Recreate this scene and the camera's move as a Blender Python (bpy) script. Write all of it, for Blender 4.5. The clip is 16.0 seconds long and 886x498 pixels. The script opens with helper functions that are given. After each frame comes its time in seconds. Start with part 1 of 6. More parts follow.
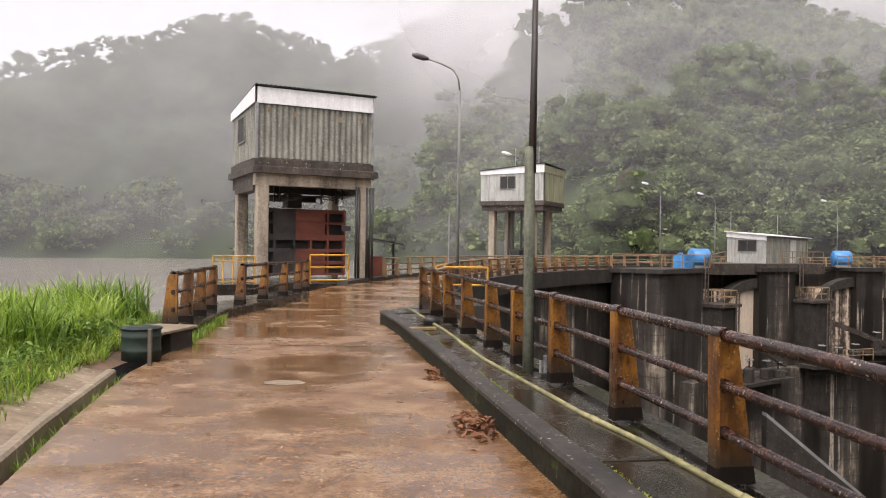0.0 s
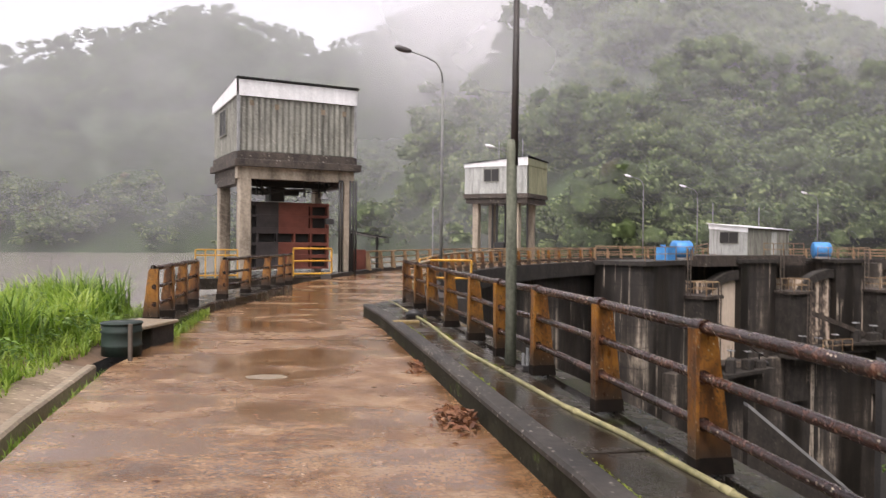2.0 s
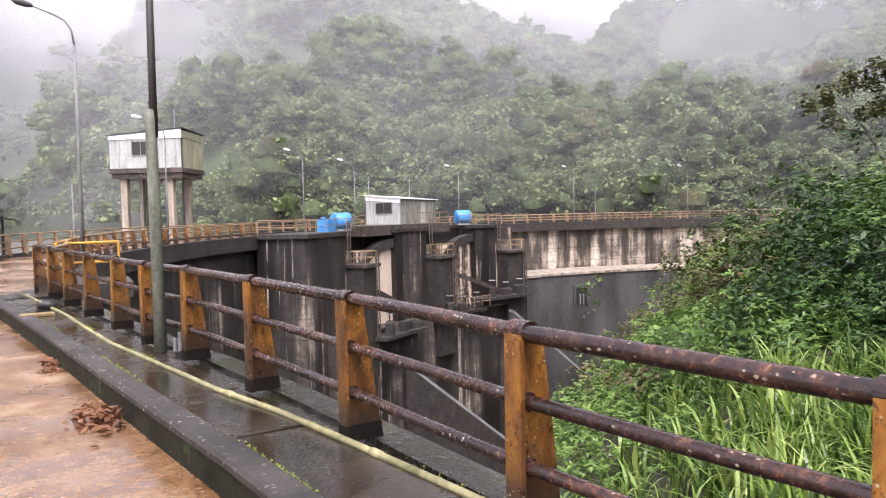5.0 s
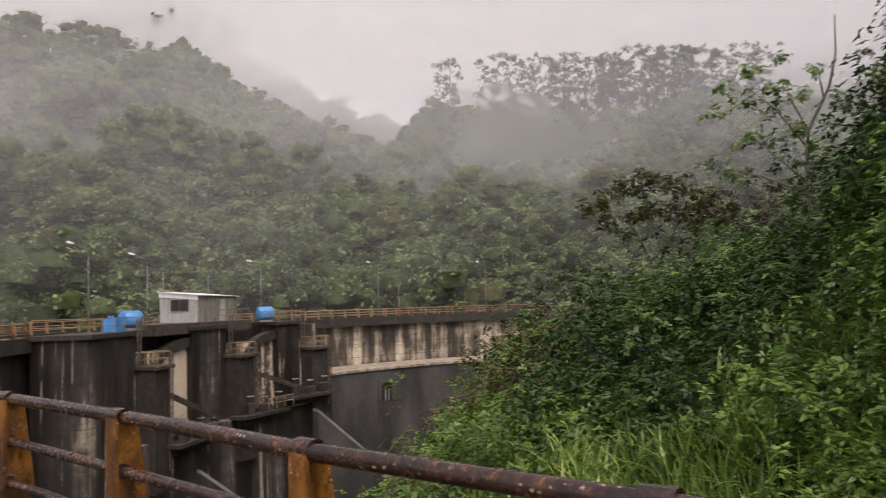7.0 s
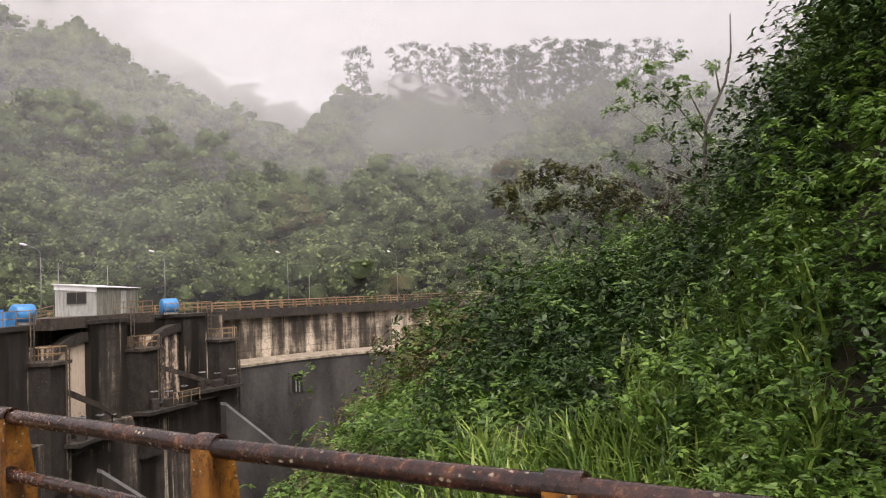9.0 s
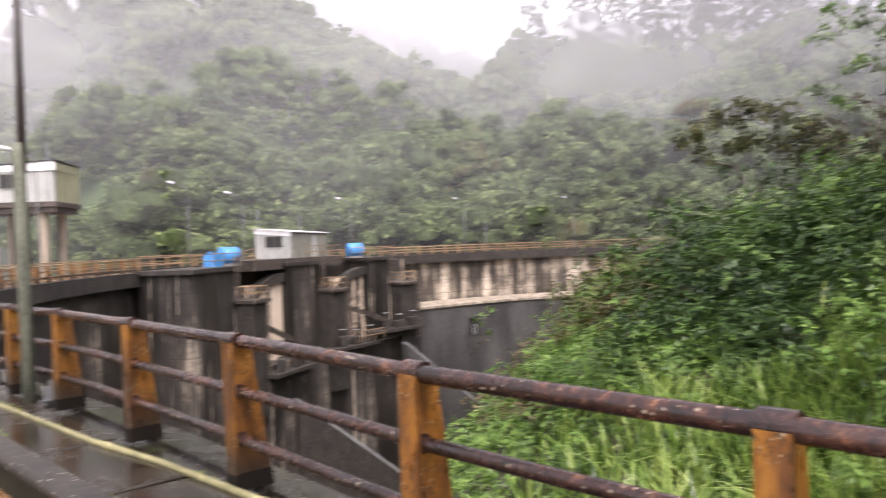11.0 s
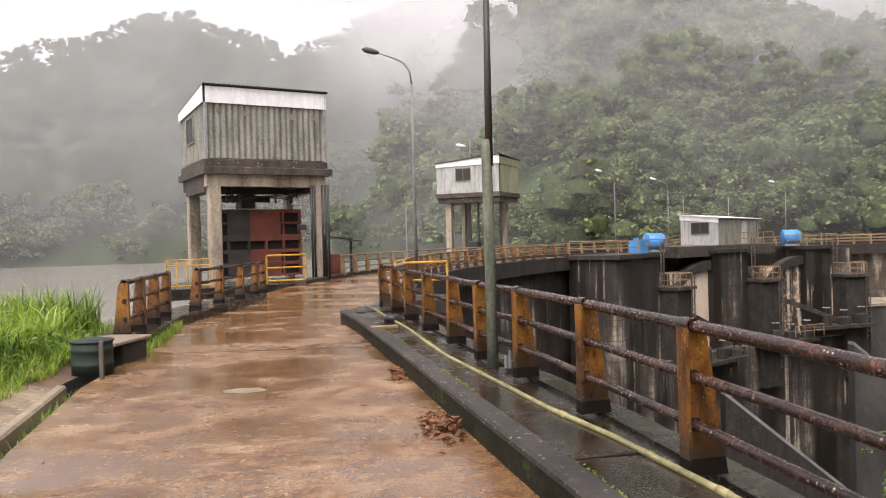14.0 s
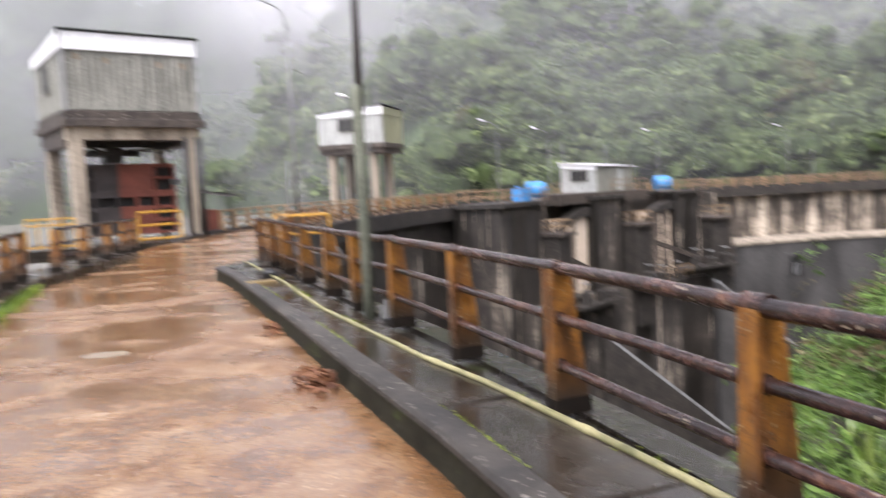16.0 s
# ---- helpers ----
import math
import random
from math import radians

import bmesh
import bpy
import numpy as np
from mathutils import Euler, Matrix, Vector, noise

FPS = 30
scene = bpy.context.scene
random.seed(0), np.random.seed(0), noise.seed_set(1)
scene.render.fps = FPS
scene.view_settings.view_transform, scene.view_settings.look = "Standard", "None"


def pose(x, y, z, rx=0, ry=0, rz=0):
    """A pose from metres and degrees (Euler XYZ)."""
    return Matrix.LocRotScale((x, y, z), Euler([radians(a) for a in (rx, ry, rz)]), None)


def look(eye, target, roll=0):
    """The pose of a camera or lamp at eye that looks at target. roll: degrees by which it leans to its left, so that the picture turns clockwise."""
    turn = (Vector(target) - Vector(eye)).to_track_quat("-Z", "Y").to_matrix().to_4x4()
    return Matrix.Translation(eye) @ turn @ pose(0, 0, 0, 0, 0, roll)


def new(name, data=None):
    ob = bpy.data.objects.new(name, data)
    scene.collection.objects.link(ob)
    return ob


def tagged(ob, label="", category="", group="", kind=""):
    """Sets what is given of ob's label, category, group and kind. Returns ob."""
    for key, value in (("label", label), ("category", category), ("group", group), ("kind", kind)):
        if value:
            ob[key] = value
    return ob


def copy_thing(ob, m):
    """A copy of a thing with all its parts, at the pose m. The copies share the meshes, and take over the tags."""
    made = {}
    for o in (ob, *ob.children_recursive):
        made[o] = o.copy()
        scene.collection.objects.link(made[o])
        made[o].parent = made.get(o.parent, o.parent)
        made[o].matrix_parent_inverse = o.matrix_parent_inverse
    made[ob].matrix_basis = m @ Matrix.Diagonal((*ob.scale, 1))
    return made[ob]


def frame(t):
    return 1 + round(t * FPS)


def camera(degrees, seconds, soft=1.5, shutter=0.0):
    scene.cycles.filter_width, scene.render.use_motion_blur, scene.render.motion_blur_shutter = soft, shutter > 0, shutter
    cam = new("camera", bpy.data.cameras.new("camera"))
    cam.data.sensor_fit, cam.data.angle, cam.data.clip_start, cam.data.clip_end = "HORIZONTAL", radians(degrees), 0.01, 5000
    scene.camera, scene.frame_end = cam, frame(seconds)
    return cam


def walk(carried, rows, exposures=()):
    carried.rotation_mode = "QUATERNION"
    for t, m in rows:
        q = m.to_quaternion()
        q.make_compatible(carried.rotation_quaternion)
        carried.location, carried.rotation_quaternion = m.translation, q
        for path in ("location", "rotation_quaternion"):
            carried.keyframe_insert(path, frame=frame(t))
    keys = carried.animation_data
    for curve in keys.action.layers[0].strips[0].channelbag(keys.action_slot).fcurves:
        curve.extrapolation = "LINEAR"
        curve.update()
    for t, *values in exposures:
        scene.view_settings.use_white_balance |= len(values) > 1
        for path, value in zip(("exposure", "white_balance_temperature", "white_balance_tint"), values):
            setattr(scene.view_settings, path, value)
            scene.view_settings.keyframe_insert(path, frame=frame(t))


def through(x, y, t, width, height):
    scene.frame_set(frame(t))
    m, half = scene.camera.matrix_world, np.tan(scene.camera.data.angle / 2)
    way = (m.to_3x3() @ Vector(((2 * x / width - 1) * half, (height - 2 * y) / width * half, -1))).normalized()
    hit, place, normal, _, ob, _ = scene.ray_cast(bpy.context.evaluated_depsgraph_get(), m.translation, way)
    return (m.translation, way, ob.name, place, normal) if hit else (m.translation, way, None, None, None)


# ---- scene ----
cam = camera(59.8, 16.0, soft=1.0, shutter=0.5)
EXPOSURES = [(0, 0.8, 6850, 17), (0.5, 0.75, 6850, 17), (1.0, 0.22, 6850, 17), (1.5, 0.3, 6850, 17), (2.0, 0.85, 6700, 18), (2.5, 1.25, 6550, 19), (3.0, 1.38, 6400, 20), (3.5, 1.45, 6300, 22), (5.8, 1.5, 6300, 22), (6.0, 1.42, 6300, 22), (6.5, 0.75, 6700, 19), (7.0, 0.42, 7050, 18), (7.5, 0.5, 7050, 18), (8.0, 0.65, 7050, 18),
             (10.5, 1.1, 6900, 18), (11.0, 1.4, 6600, 21), (12.5, 1.15, 6700, 18), (14.0, 0.95, 6850, 17), (14.5, 0.7, 6850, 17), (15.0, 0.05, 6850, 17), (15.5, 0.38, 6600, 17), (16.0, 1.4, 6250, 17)]
PATH = [
    (0, (-0.041, -0.104, 1.682), (-0.05, 1.896, 1.674), 0.8),
    (0.5, (-0.037, -0.087, 1.678), (-0.047, 1.913, 1.679), 0.9),
    (1, (-0.038, -0.109, 1.683), (-0.045, 1.89, 1.758), 1.3),
    (1.5, (-0.038, -0.093, 1.68), (-0.035, 1.906, 1.735), 1.3),
    (2, (-0.017, -0.091, 1.686), (0.015, 1.909, 1.66), 0.6),
    (2.5, (0.016, -0.018, 1.692), (0.257, 1.966, 1.613), -0.5),
    (3, (0.07, -0.013, 1.689), (0.571, 1.922, 1.613), 0.2),
    (3.5, (0.112, 0.002, 1.689), (0.856, 1.857, 1.596), -0.1),
    (3.7, (0.109, -0.003, 1.688), (0.888, 1.836, 1.594), -0.2),
    (5.8, (0.158, 0.019, 1.711), (1.087, 1.788, 1.632), -1.2),
    (6, (0.165, 0.01, 1.731), (1.133, 1.76, 1.709), -1.3),
    (6.5, (0.201, -0.005, 1.765), (1.354, 1.626, 1.868), -1.9),
    (7, (0.228, -0.005, 1.77), (1.512, 1.522, 1.905), -1.7),
    (7.5, (0.247, -0.008, 1.771), (1.626, 1.434, 1.912), -1.8),
    (8, (0.255, -0.022, 1.775), (1.701, 1.354, 1.903), -2.2),
    (8.2, (0.253, -0.026, 1.777), (1.714, 1.333, 1.905), -2.4),
    (10.3, (0.273, 0.1, 1.724), (1.647, 1.553, 1.747), -1.6),
    (10.5, (0.261, 0.096, 1.719), (1.607, 1.575, 1.73), -1.5),
    (11, (0.157, 0.045, 1.727), (1.262, 1.712, 1.704), -1.9),
    (11.5, (0.099, 0.081, 1.727), (0.905, 1.911, 1.698), -2.4),
    (12, (0.047, 0.085, 1.726), (0.624, 2.001, 1.716), -2.2),
    (12.5, (-0.021, 0.051, 1.73), (0.383, 2.01, 1.713), -2.0),
    (13, (-0.045, 0.055, 1.72), (0.15, 2.046, 1.683), -1.7),
    (13.5, (-0.045, 0.067, 1.721), (0.086, 2.063, 1.696), -1.9),
    (14, (-0.054, 0.061, 1.723), (0.046, 2.058, 1.697), -1.5),
    (14.5, (-0.05, 0.069, 1.745), (0.023, 2.067, 1.788), -1.4),
    (15, (-0.046, 0.076, 1.74), (0.011, 2.072, 1.854), -1.7),
    (15.5, (-0.044, 0.068, 1.717), (0.01, 2.067, 1.746), -1.4),
    (16, (0.122, 0.224, 1.677), (0.504, 2.181, 1.516), -2.7),
]
walk(cam, [(t, look(eye, target, roll)) for t, eye, target, roll in PATH], EXPOSURES)

# ---- world and light ----
SUN_EL, SUN_ROT = radians(62), radians(200)
world = bpy.data.worlds.new("overcast_sky")
scene.world = world
world.use_nodes = True
wn, wl = world.node_tree.nodes, world.node_tree.links
bg = wn["Background"]
sky = wn.new("ShaderNodeTexSky")
sky.sky_type, sky.sun_disc, sky.sun_elevation, sky.sun_rotation = 'NISHITA', False, SUN_EL, SUN_ROT
sky.air_density, sky.dust_density = 1.0, 4.0
grey = wn.new("ShaderNodeHueSaturation")
grey.inputs["Saturation"].default_value = 0.22
grey.inputs["Value"].default_value = 1.25
wl.new(sky.outputs[0], grey.inputs["Color"])
wl.new(grey.outputs[0], bg.inputs["Color"])
bg.inputs["Strength"].default_value = 0.15
sun = new("overcast_sun", bpy.data.lights.new("overcast_sun", 'SUN'))
sun.data.energy, sun.data.angle, sun.data.color = 0.6, radians(25), (1.0, 0.98, 0.95)
sun.matrix_world = look((0, 0, 80), (Vector((0, 0, 80)) - Vector((math.sin(SUN_ROT) * math.cos(SUN_EL), math.cos(SUN_ROT) * math.cos(SUN_EL), math.sin(SUN_EL)))))

# ---- materials ----


class Nodes:
    """A small wrapper that builds one node material."""

    def __init__(self, name, rough=0.6, metal=0.0, spec=0.5):
        self.m = bpy.data.materials.new(name)
        self.m.use_nodes = True
        self.t = self.m.node_tree
        self.b = self.t.nodes["Principled BSDF"]
        self.b.inputs["Roughness"].default_value = rough
        self.b.inputs["Metallic"].default_value = metal
        self.b.inputs["Specular IOR Level"].default_value = spec
        self.pos = self.t.nodes.new("ShaderNodeNewGeometry").outputs["Position"]

    def link(self, a, b):
        self.t.links.new(a, b)

    def scaled(self, sx, sy, sz, src=None):
        n = self.t.nodes.new("ShaderNodeVectorMath")
        n.operation = 'MULTIPLY'
        self.link(src or self.pos, n.inputs[0])
        n.inputs[1].default_value = (sx, sy, sz)
        return n.outputs[0]

    def noise(self, scale, detail=4.0, rough=0.55, vec=None, warp=0.0):
        n = self.t.nodes.new("ShaderNodeTexNoise")
        n.inputs["Scale"].default_value = scale
        n.inputs["Detail"].default_value = detail
        n.inputs["Roughness"].default_value = rough
        n.inputs["Distortion"].default_value = warp
        self.link(vec or self.pos, n.inputs["Vector"])
        return n.outputs["Fac"]

    def voronoi(self, scale, vec=None, feature='F1'):
        n = self.t.nodes.new("ShaderNodeTexVoronoi")
        n.feature = feature
        n.inputs["Scale"].default_value = scale
        self.link(vec or self.pos, n.inputs["Vector"])
        return n.outputs["Distance"]

    def ramp(self, fac, *stops, smooth=False):
        n = self.t.nodes.new("ShaderNodeValToRGB")
        e = n.color_ramp.elements
        if smooth:
            n.color_ramp.interpolation = 'EASE'
        while len(e) < len(stops):
            e.new(0.5)
        for el, (p, c) in zip(e, stops):
            el.position = p
            el.color = (c, c, c, 1) if isinstance(c, (int, float)) else (*c, 1)
        self.link(fac, n.inputs["Fac"])
        return n.outputs["Color"]

    def mix(self, fac, a, b, how='MIX'):
        n = self.t.nodes.new("ShaderNodeMix")
        n.data_type, n.blend_type = 'RGBA', how
        for sock, v in ((n.inputs["Factor"], fac), (n.inputs[6], a), (n.inputs[7], b)):
            if hasattr(v, "is_output"):
                self.link(v, sock)
            elif isinstance(v, (int, float)):
                sock.default_value = v if sock == n.inputs["Factor"] else (v, v, v, 1)
            else:
                sock.default_value = (*v, 1)
        return n.outputs[2]

    def math(self, op, a, b=0.0, clamp=False):
        n = self.t.nodes.new("ShaderNodeMath")
        n.operation, n.use_clamp = op, clamp
        for sock, v in ((n.inputs[0], a), (n.inputs[1], b)):
            if hasattr(v, "is_output"):
                self.link(v, sock)
            else:
                sock.default_value = v
        return n.outputs[0]

    def axis(self, i):
        n = self.t.nodes.new("ShaderNodeSeparateXYZ")
        self.link(self.pos, n.inputs[0])
        return n.outputs[i]

    def island(self):
        return self.t.nodes.new("ShaderNodeNewGeometry").outputs["Random Per Island"]

    def chance(self):
        return self.t.nodes.new("ShaderNodeObjectInfo").outputs["Random"]

    def done(self, color=None, rough=None, bump=None, strength=0.3, dist=0.02, metal=None):
        if color is not None:
            self.link(color, self.b.inputs["Base Color"]) if hasattr(color, "is_output") else setattr(self.b.inputs["Base Color"], "default_value", (*color, 1))
        if rough is not None:
            self.link(rough, self.b.inputs["Roughness"])
        if metal is not None:
            self.link(metal, self.b.inputs["Metallic"])
        if bump is not None:
            n = self.t.nodes.new("ShaderNodeBump")
            n.inputs["Strength"].default_value, n.inputs["Distance"].default_value = strength, dist
            self.link(bump, n.inputs["Height"])
            self.link(n.outputs[0], self.b.inputs["Normal"])
        return self.m


def make_road():
    n = Nodes("wet_muddy_concrete", 0.3)
    big = n.noise(0.5, 6, 0.65, n.scaled(0.9, 1.1, 1), 0.3)
    mid = n.noise(1.7, 7, 0.7, n.scaled(1.0, 1.0, 1), 0.35)
    band = n.noise(0.5, 5, 0.65, n.scaled(0.6, 1.3, 1), 0.3)
    fine = n.noise(30, 5, 0.65)
    speck = n.voronoi(26)
    col = n.ramp(mid, (0.34, (0.105, 0.05, 0.019)), (0.47, (0.205, 0.104, 0.044)), (0.56, (0.31, 0.185, 0.094)), (0.68, (0.43, 0.295, 0.175)))
    col = n.mix(n.ramp(big, (0.42, 0.0), (0.66, 0.8)), col, (0.1, 0.044, 0.013))
    col = n.mix(n.ramp(band, (0.5, 0.0), (0.64, 0.7)), col, (0.125, 0.06, 0.02))
    col = n.mix(n.ramp(fine, (0.36, 0.6), (0.6, 0.0)), col, (0.07, 0.04, 0.026))
    col = n.mix(n.math('MULTIPLY', n.ramp(speck, (0.1, 1.0), (0.16, 0.0)), n.ramp(mid, (0.5, 0.0), (0.6, 0.8))), col, (0.05, 0.03, 0.02))
    drops = n.math('MULTIPLY', n.ramp(n.voronoi(15.0), (0.12, 1.0), (0.2, 0.0)), n.ramp(n.noise(3.0, 4, 0.6), (0.44, 0.0), (0.6, 0.5)))
    col = n.mix(drops, col, (0.5, 0.37, 0.24))
    col = n.mix(n.ramp(n.noise(9.0, 6, 0.75), (0.56, 0.0), (0.68, 0.45)), col, (0.4, 0.27, 0.15))
    wet = n.math('ADD', n.math('MULTIPLY', big, 0.55), n.math('MULTIPLY', band, 0.45))
    rough = n.ramp(wet, (0.4, 0.42), (0.5, 0.2), (0.6, 0.06))
    h = n.math('MULTIPLY', n.math('ADD', fine, n.noise(95, 3)), n.ramp(wet, (0.44, 1.0), (0.53, 0.06)))
    return n.done(col, rough, h, 0.4, 0.012)


def make_kerb(name="wet_dark_concrete", dark=(0.009, 0.0075, 0.006), light=(0.036, 0.03, 0.024), moss=0.3, dry=0.02, spec=0.28):
    n = Nodes(name, 0.35)
    a, b = n.noise(1.3, 6, 0.65), n.noise(14, 5, 0.65)
    col = n.ramp(n.math('ADD', n.math('MULTIPLY', a, 0.6), n.math('MULTIPLY', b, 0.4)), (0.36, dark), (0.6, light), (0.74, tuple(v * 3.0 for v in light)))
    col = n.mix(n.ramp(n.noise(2.1, 6, 0.7, n.scaled(1, 1, 2)), (0.58, 0.0), (0.72, moss)), col, (0.09, 0.13, 0.02))
    chips = n.math('MULTIPLY', n.ramp(n.noise(30, 5, 0.7), (0.6, 0.0), (0.66, 1.0)), n.ramp(n.noise(1.6, 4, 0.6), (0.48, 0.0), (0.62, 0.6)))
    col = n.mix(chips, col, (0.36, 0.33, 0.28))
    n.b.inputs["Specular IOR Level"].default_value = spec
    tiny = n.noise(45, 3)
    return n.done(col, n.math('ADD', n.ramp(a, (0.36, dry), (0.64, dry + 0.3)), n.math('MULTIPLY', tiny, 0.12)), n.math('ADD', b, n.math('MULTIPLY', tiny, 0.4)), 0.25, 0.008)


def make_dam():
    n = Nodes("stained_dam_concrete", 0.75)
    streak = n.noise(1.0, 4, 0.55, n.scaled(0.5, 0.5, 0.025), 0.3)
    thin = n.noise(1.0, 5, 0.65, n.scaled(1.5, 1.5, 0.16))
    blot = n.noise(0.16, 6, 0.65)
    fine = n.noise(3.5, 6, 0.7)
    lift = n.noise(1.0, 2, 0.5, n.scaled(0.05, 0.05, 1.1))
    v = n.math('ADD', n.math('MULTIPLY', streak, 0.5), n.math('MULTIPLY', thin, 0.38))
    # the far half of the arch is paler, with lime runs
    side = n.ramp(n.math('MULTIPLY', n.axis(0), 0.01), (0.38, 0.0), (0.48, 1.0))
    v = n.math('ADD', v, n.math('MULTIPLY', side, 0.12))
    v = n.math('ADD', v, n.math('MULTIPLY', n.math('SUBTRACT', blot, 0.5), 0.45))
    v = n.math('ADD', v, n.math('MULTIPLY', n.math('SUBTRACT', lift, 0.5), 0.1))
    col = n.ramp(v, (0.34, (0.012, 0.01, 0.008)), (0.46, (0.034, 0.028, 0.023)), (0.535, (0.085, 0.07, 0.056)), (0.58, (0.26, 0.215, 0.165)), (0.66, (0.56, 0.48, 0.38)))
    runs = n.math('MULTIPLY', n.ramp(n.noise(1.0, 6, 0.7, n.scaled(1.5, 1.5, 0.035)), (0.585, 0.0), (0.61, 1.0)), n.ramp(n.noise(0.3, 4, 0.6), (0.44, 0.0), (0.56, 0.9)))
    col = n.mix(runs, col, (0.5, 0.42, 0.33))
    pour = n.math('FRACT', n.math('MULTIPLY', n.axis(2), 0.66))
    col = n.mix(n.ramp(pour, (0.02, 0.55), (0.06, 0.0)), col, (0.012, 0.011, 0.01))
    col = n.mix(n.ramp(fine, (0.36, 0.5), (0.52, 0.0)), col, (0.02, 0.018, 0.016))
    return n.done(col, n.ramp(streak, (0.4, 0.4), (0.6, 0.8)), fine, 0.4, 0.05)


def make_plain(name, dark, light, scale=3.0, rough=0.6, metal=0.0, streak=1.0, bump=0.25, fine=20.0, spec=0.5):
    n = Nodes(name, rough, metal, spec)
    a = n.noise(scale, 5, 0.6, n.scaled(1, 1, streak))
    b = n.noise(fine, 4, 0.6)
    col = n.ramp(n.math('ADD', n.math('MULTIPLY', a, 0.7), n.math('MULTIPLY', b, 0.3)), (0.35, dark), (0.65, light))
    return n.done(col, n.ramp(a, (0.3, max(rough - 0.12, 0.05)), (0.7, min(rough + 0.15, 1.0))), b, bump, 0.01)


def make_post_paint():
    n = Nodes("weathered_yellow_paint", 0.4)
    a = n.noise(5.0, 6, 0.65, n.scaled(1, 1, 0.22))
    b = n.noise(16, 5, 0.65, n.scaled(1, 1, 0.5))
    low = n.ramp(n.math('MULTIPLY', n.axis(2), 0.5), (0.12, 1.0), (0.42, 0.0))
    v = n.math('ADD', n.math('MULTIPLY', a, 0.72), n.math('MULTIPLY', b, 0.28))
    col = n.ramp(v, (0.36, (0.03, 0.014, 0.008)), (0.45, (0.11, 0.042, 0.011)), (0.53, (0.24, 0.098, 0.014)), (0.7, (0.37, 0.175, 0.024)))
    grime = n.ramp(n.math('ADD', n.math('MULTIPLY', low, 0.5), n.math('MULTIPLY', a, 0.6)), (0.5, 0.0), (0.72, 0.92))
    col = n.mix(grime, col, (0.022, 0.016, 0.012))
    col = n.mix(n.math('MULTIPLY', n.ramp(n.voronoi(34.0), (0.16, 1.0), (0.22, 0.0)), n.ramp(n.noise(7.0, 4), (0.5, 0.0), (0.58, 0.8))), col, (0.4, 0.36, 0.26))
    scab = n.math('MULTIPLY', n.ramp(n.noise(38, 5, 0.75), (0.52, 0.0), (0.58, 0.9)), n.ramp(n.noise(3.5, 4, 0.6), (0.38, 0.0), (0.56, 1.0)))
    col = n.mix(scab, col, (0.05, 0.024, 0.012))
    return n.done(col, n.ramp(b, (0.35, 0.25), (0.65, 0.6)), b, 0.45, 0.01)


def make_rail():
    n = Nodes("rusted_rail_pipe", 0.4)
    a, b, c = n.noise(3.0, 6, 0.65), n.noise(22, 5, 0.7), n.voronoi(30.0, n.scaled(1.0, 0.7, 1.0))
    col = n.ramp(n.math('ADD', n.math('MULTIPLY', a, 0.5), n.math('MULTIPLY', b, 0.5)), (0.42, (0.012, 0.007, 0.006)), (0.53, (0.034, 0.016, 0.013)), (0.6, (0.08, 0.033, 0.02)), (0.69, (0.24, 0.105, 0.032)))
    ragged = n.math('ADD', c, n.math('MULTIPLY', n.noise(60, 4, 0.7), 0.5))
    lichen = n.math('MULTIPLY', n.ramp(ragged, (0.4, 1.0), (0.47, 0.0)), n.ramp(n.noise(4.0, 5, 0.65), (0.47, 0.0), (0.6, 0.8)))
    col = n.mix(lichen, col, (0.42, 0.36, 0.26))
    tiny = n.math('MULTIPLY', n.ramp(n.noise(85, 4, 0.75), (0.63, 0.0), (0.68, 0.8)), n.ramp(a, (0.48, 0.0), (0.64, 1.0)))
    col = n.mix(tiny, col, (0.4, 0.3, 0.2))
    return n.done(col, n.ramp(b, (0.35, 0.08), (0.65, 0.32)), b, 0.5, 0.006)


def make_sheet(name, dark, light, drip=0.6):
    n = Nodes(name, 0.5, 0.0)
    a, b = n.noise(2.0, 6, 0.7, n.scaled(1.2, 1.2, 0.3)), n.noise(11, 5, 0.7)
    col = n.ramp(n.math('ADD', n.math('MULTIPLY', a, 0.6), n.math('MULTIPLY', b, 0.4)), (0.36, dark), (0.62, light))
    col = n.mix(n.ramp(n.noise(1.0, 5, 0.65, n.scaled(3.5, 3.5, 0.2)), (0.52, 0.0), (0.66, drip)), col, tuple(v * 0.5 for v in dark))
    lichen = n.math('MULTIPLY', n.ramp(n.noise(7.0, 6, 0.75), (0.54, 0.0), (0.62, 0.5)), n.ramp(n.noise(0.9, 4, 0.6), (0.42, 0.0), (0.6, 1.0)))
    col = n.mix(lichen, col, tuple(min(v * 1.35, 0.9) for v in light))
    return n.done(col, None, b, 0.2, 0.01)


def make_spotted(name, dark, light, spot, scale):
    """Black weathered concrete flecked with pale lichen."""
    n = Nodes(name, 0.7)
    a, b = n.noise(1.6, 5, 0.65, n.scaled(1, 1, 0.6)), n.noise(9, 5, 0.7)
    col = n.ramp(n.math('ADD', n.math('MULTIPLY', a, 0.6), n.math('MULTIPLY', b, 0.4)), (0.38, dark), (0.64, light))
    fleck = n.math('MULTIPLY', n.ramp(n.math('ADD', n.voronoi(scale), n.math('MULTIPLY', n.noise(scale * 2, 4, 0.7), 0.4)), (0.36, 0.9), (0.44, 0.0)), n.ramp(n.noise(1.3, 4, 0.6), (0.4, 0.0), (0.58, 0.9)))
    col = n.mix(fleck, col, spot)
    return n.done(col, None, b, 0.4, 0.01)


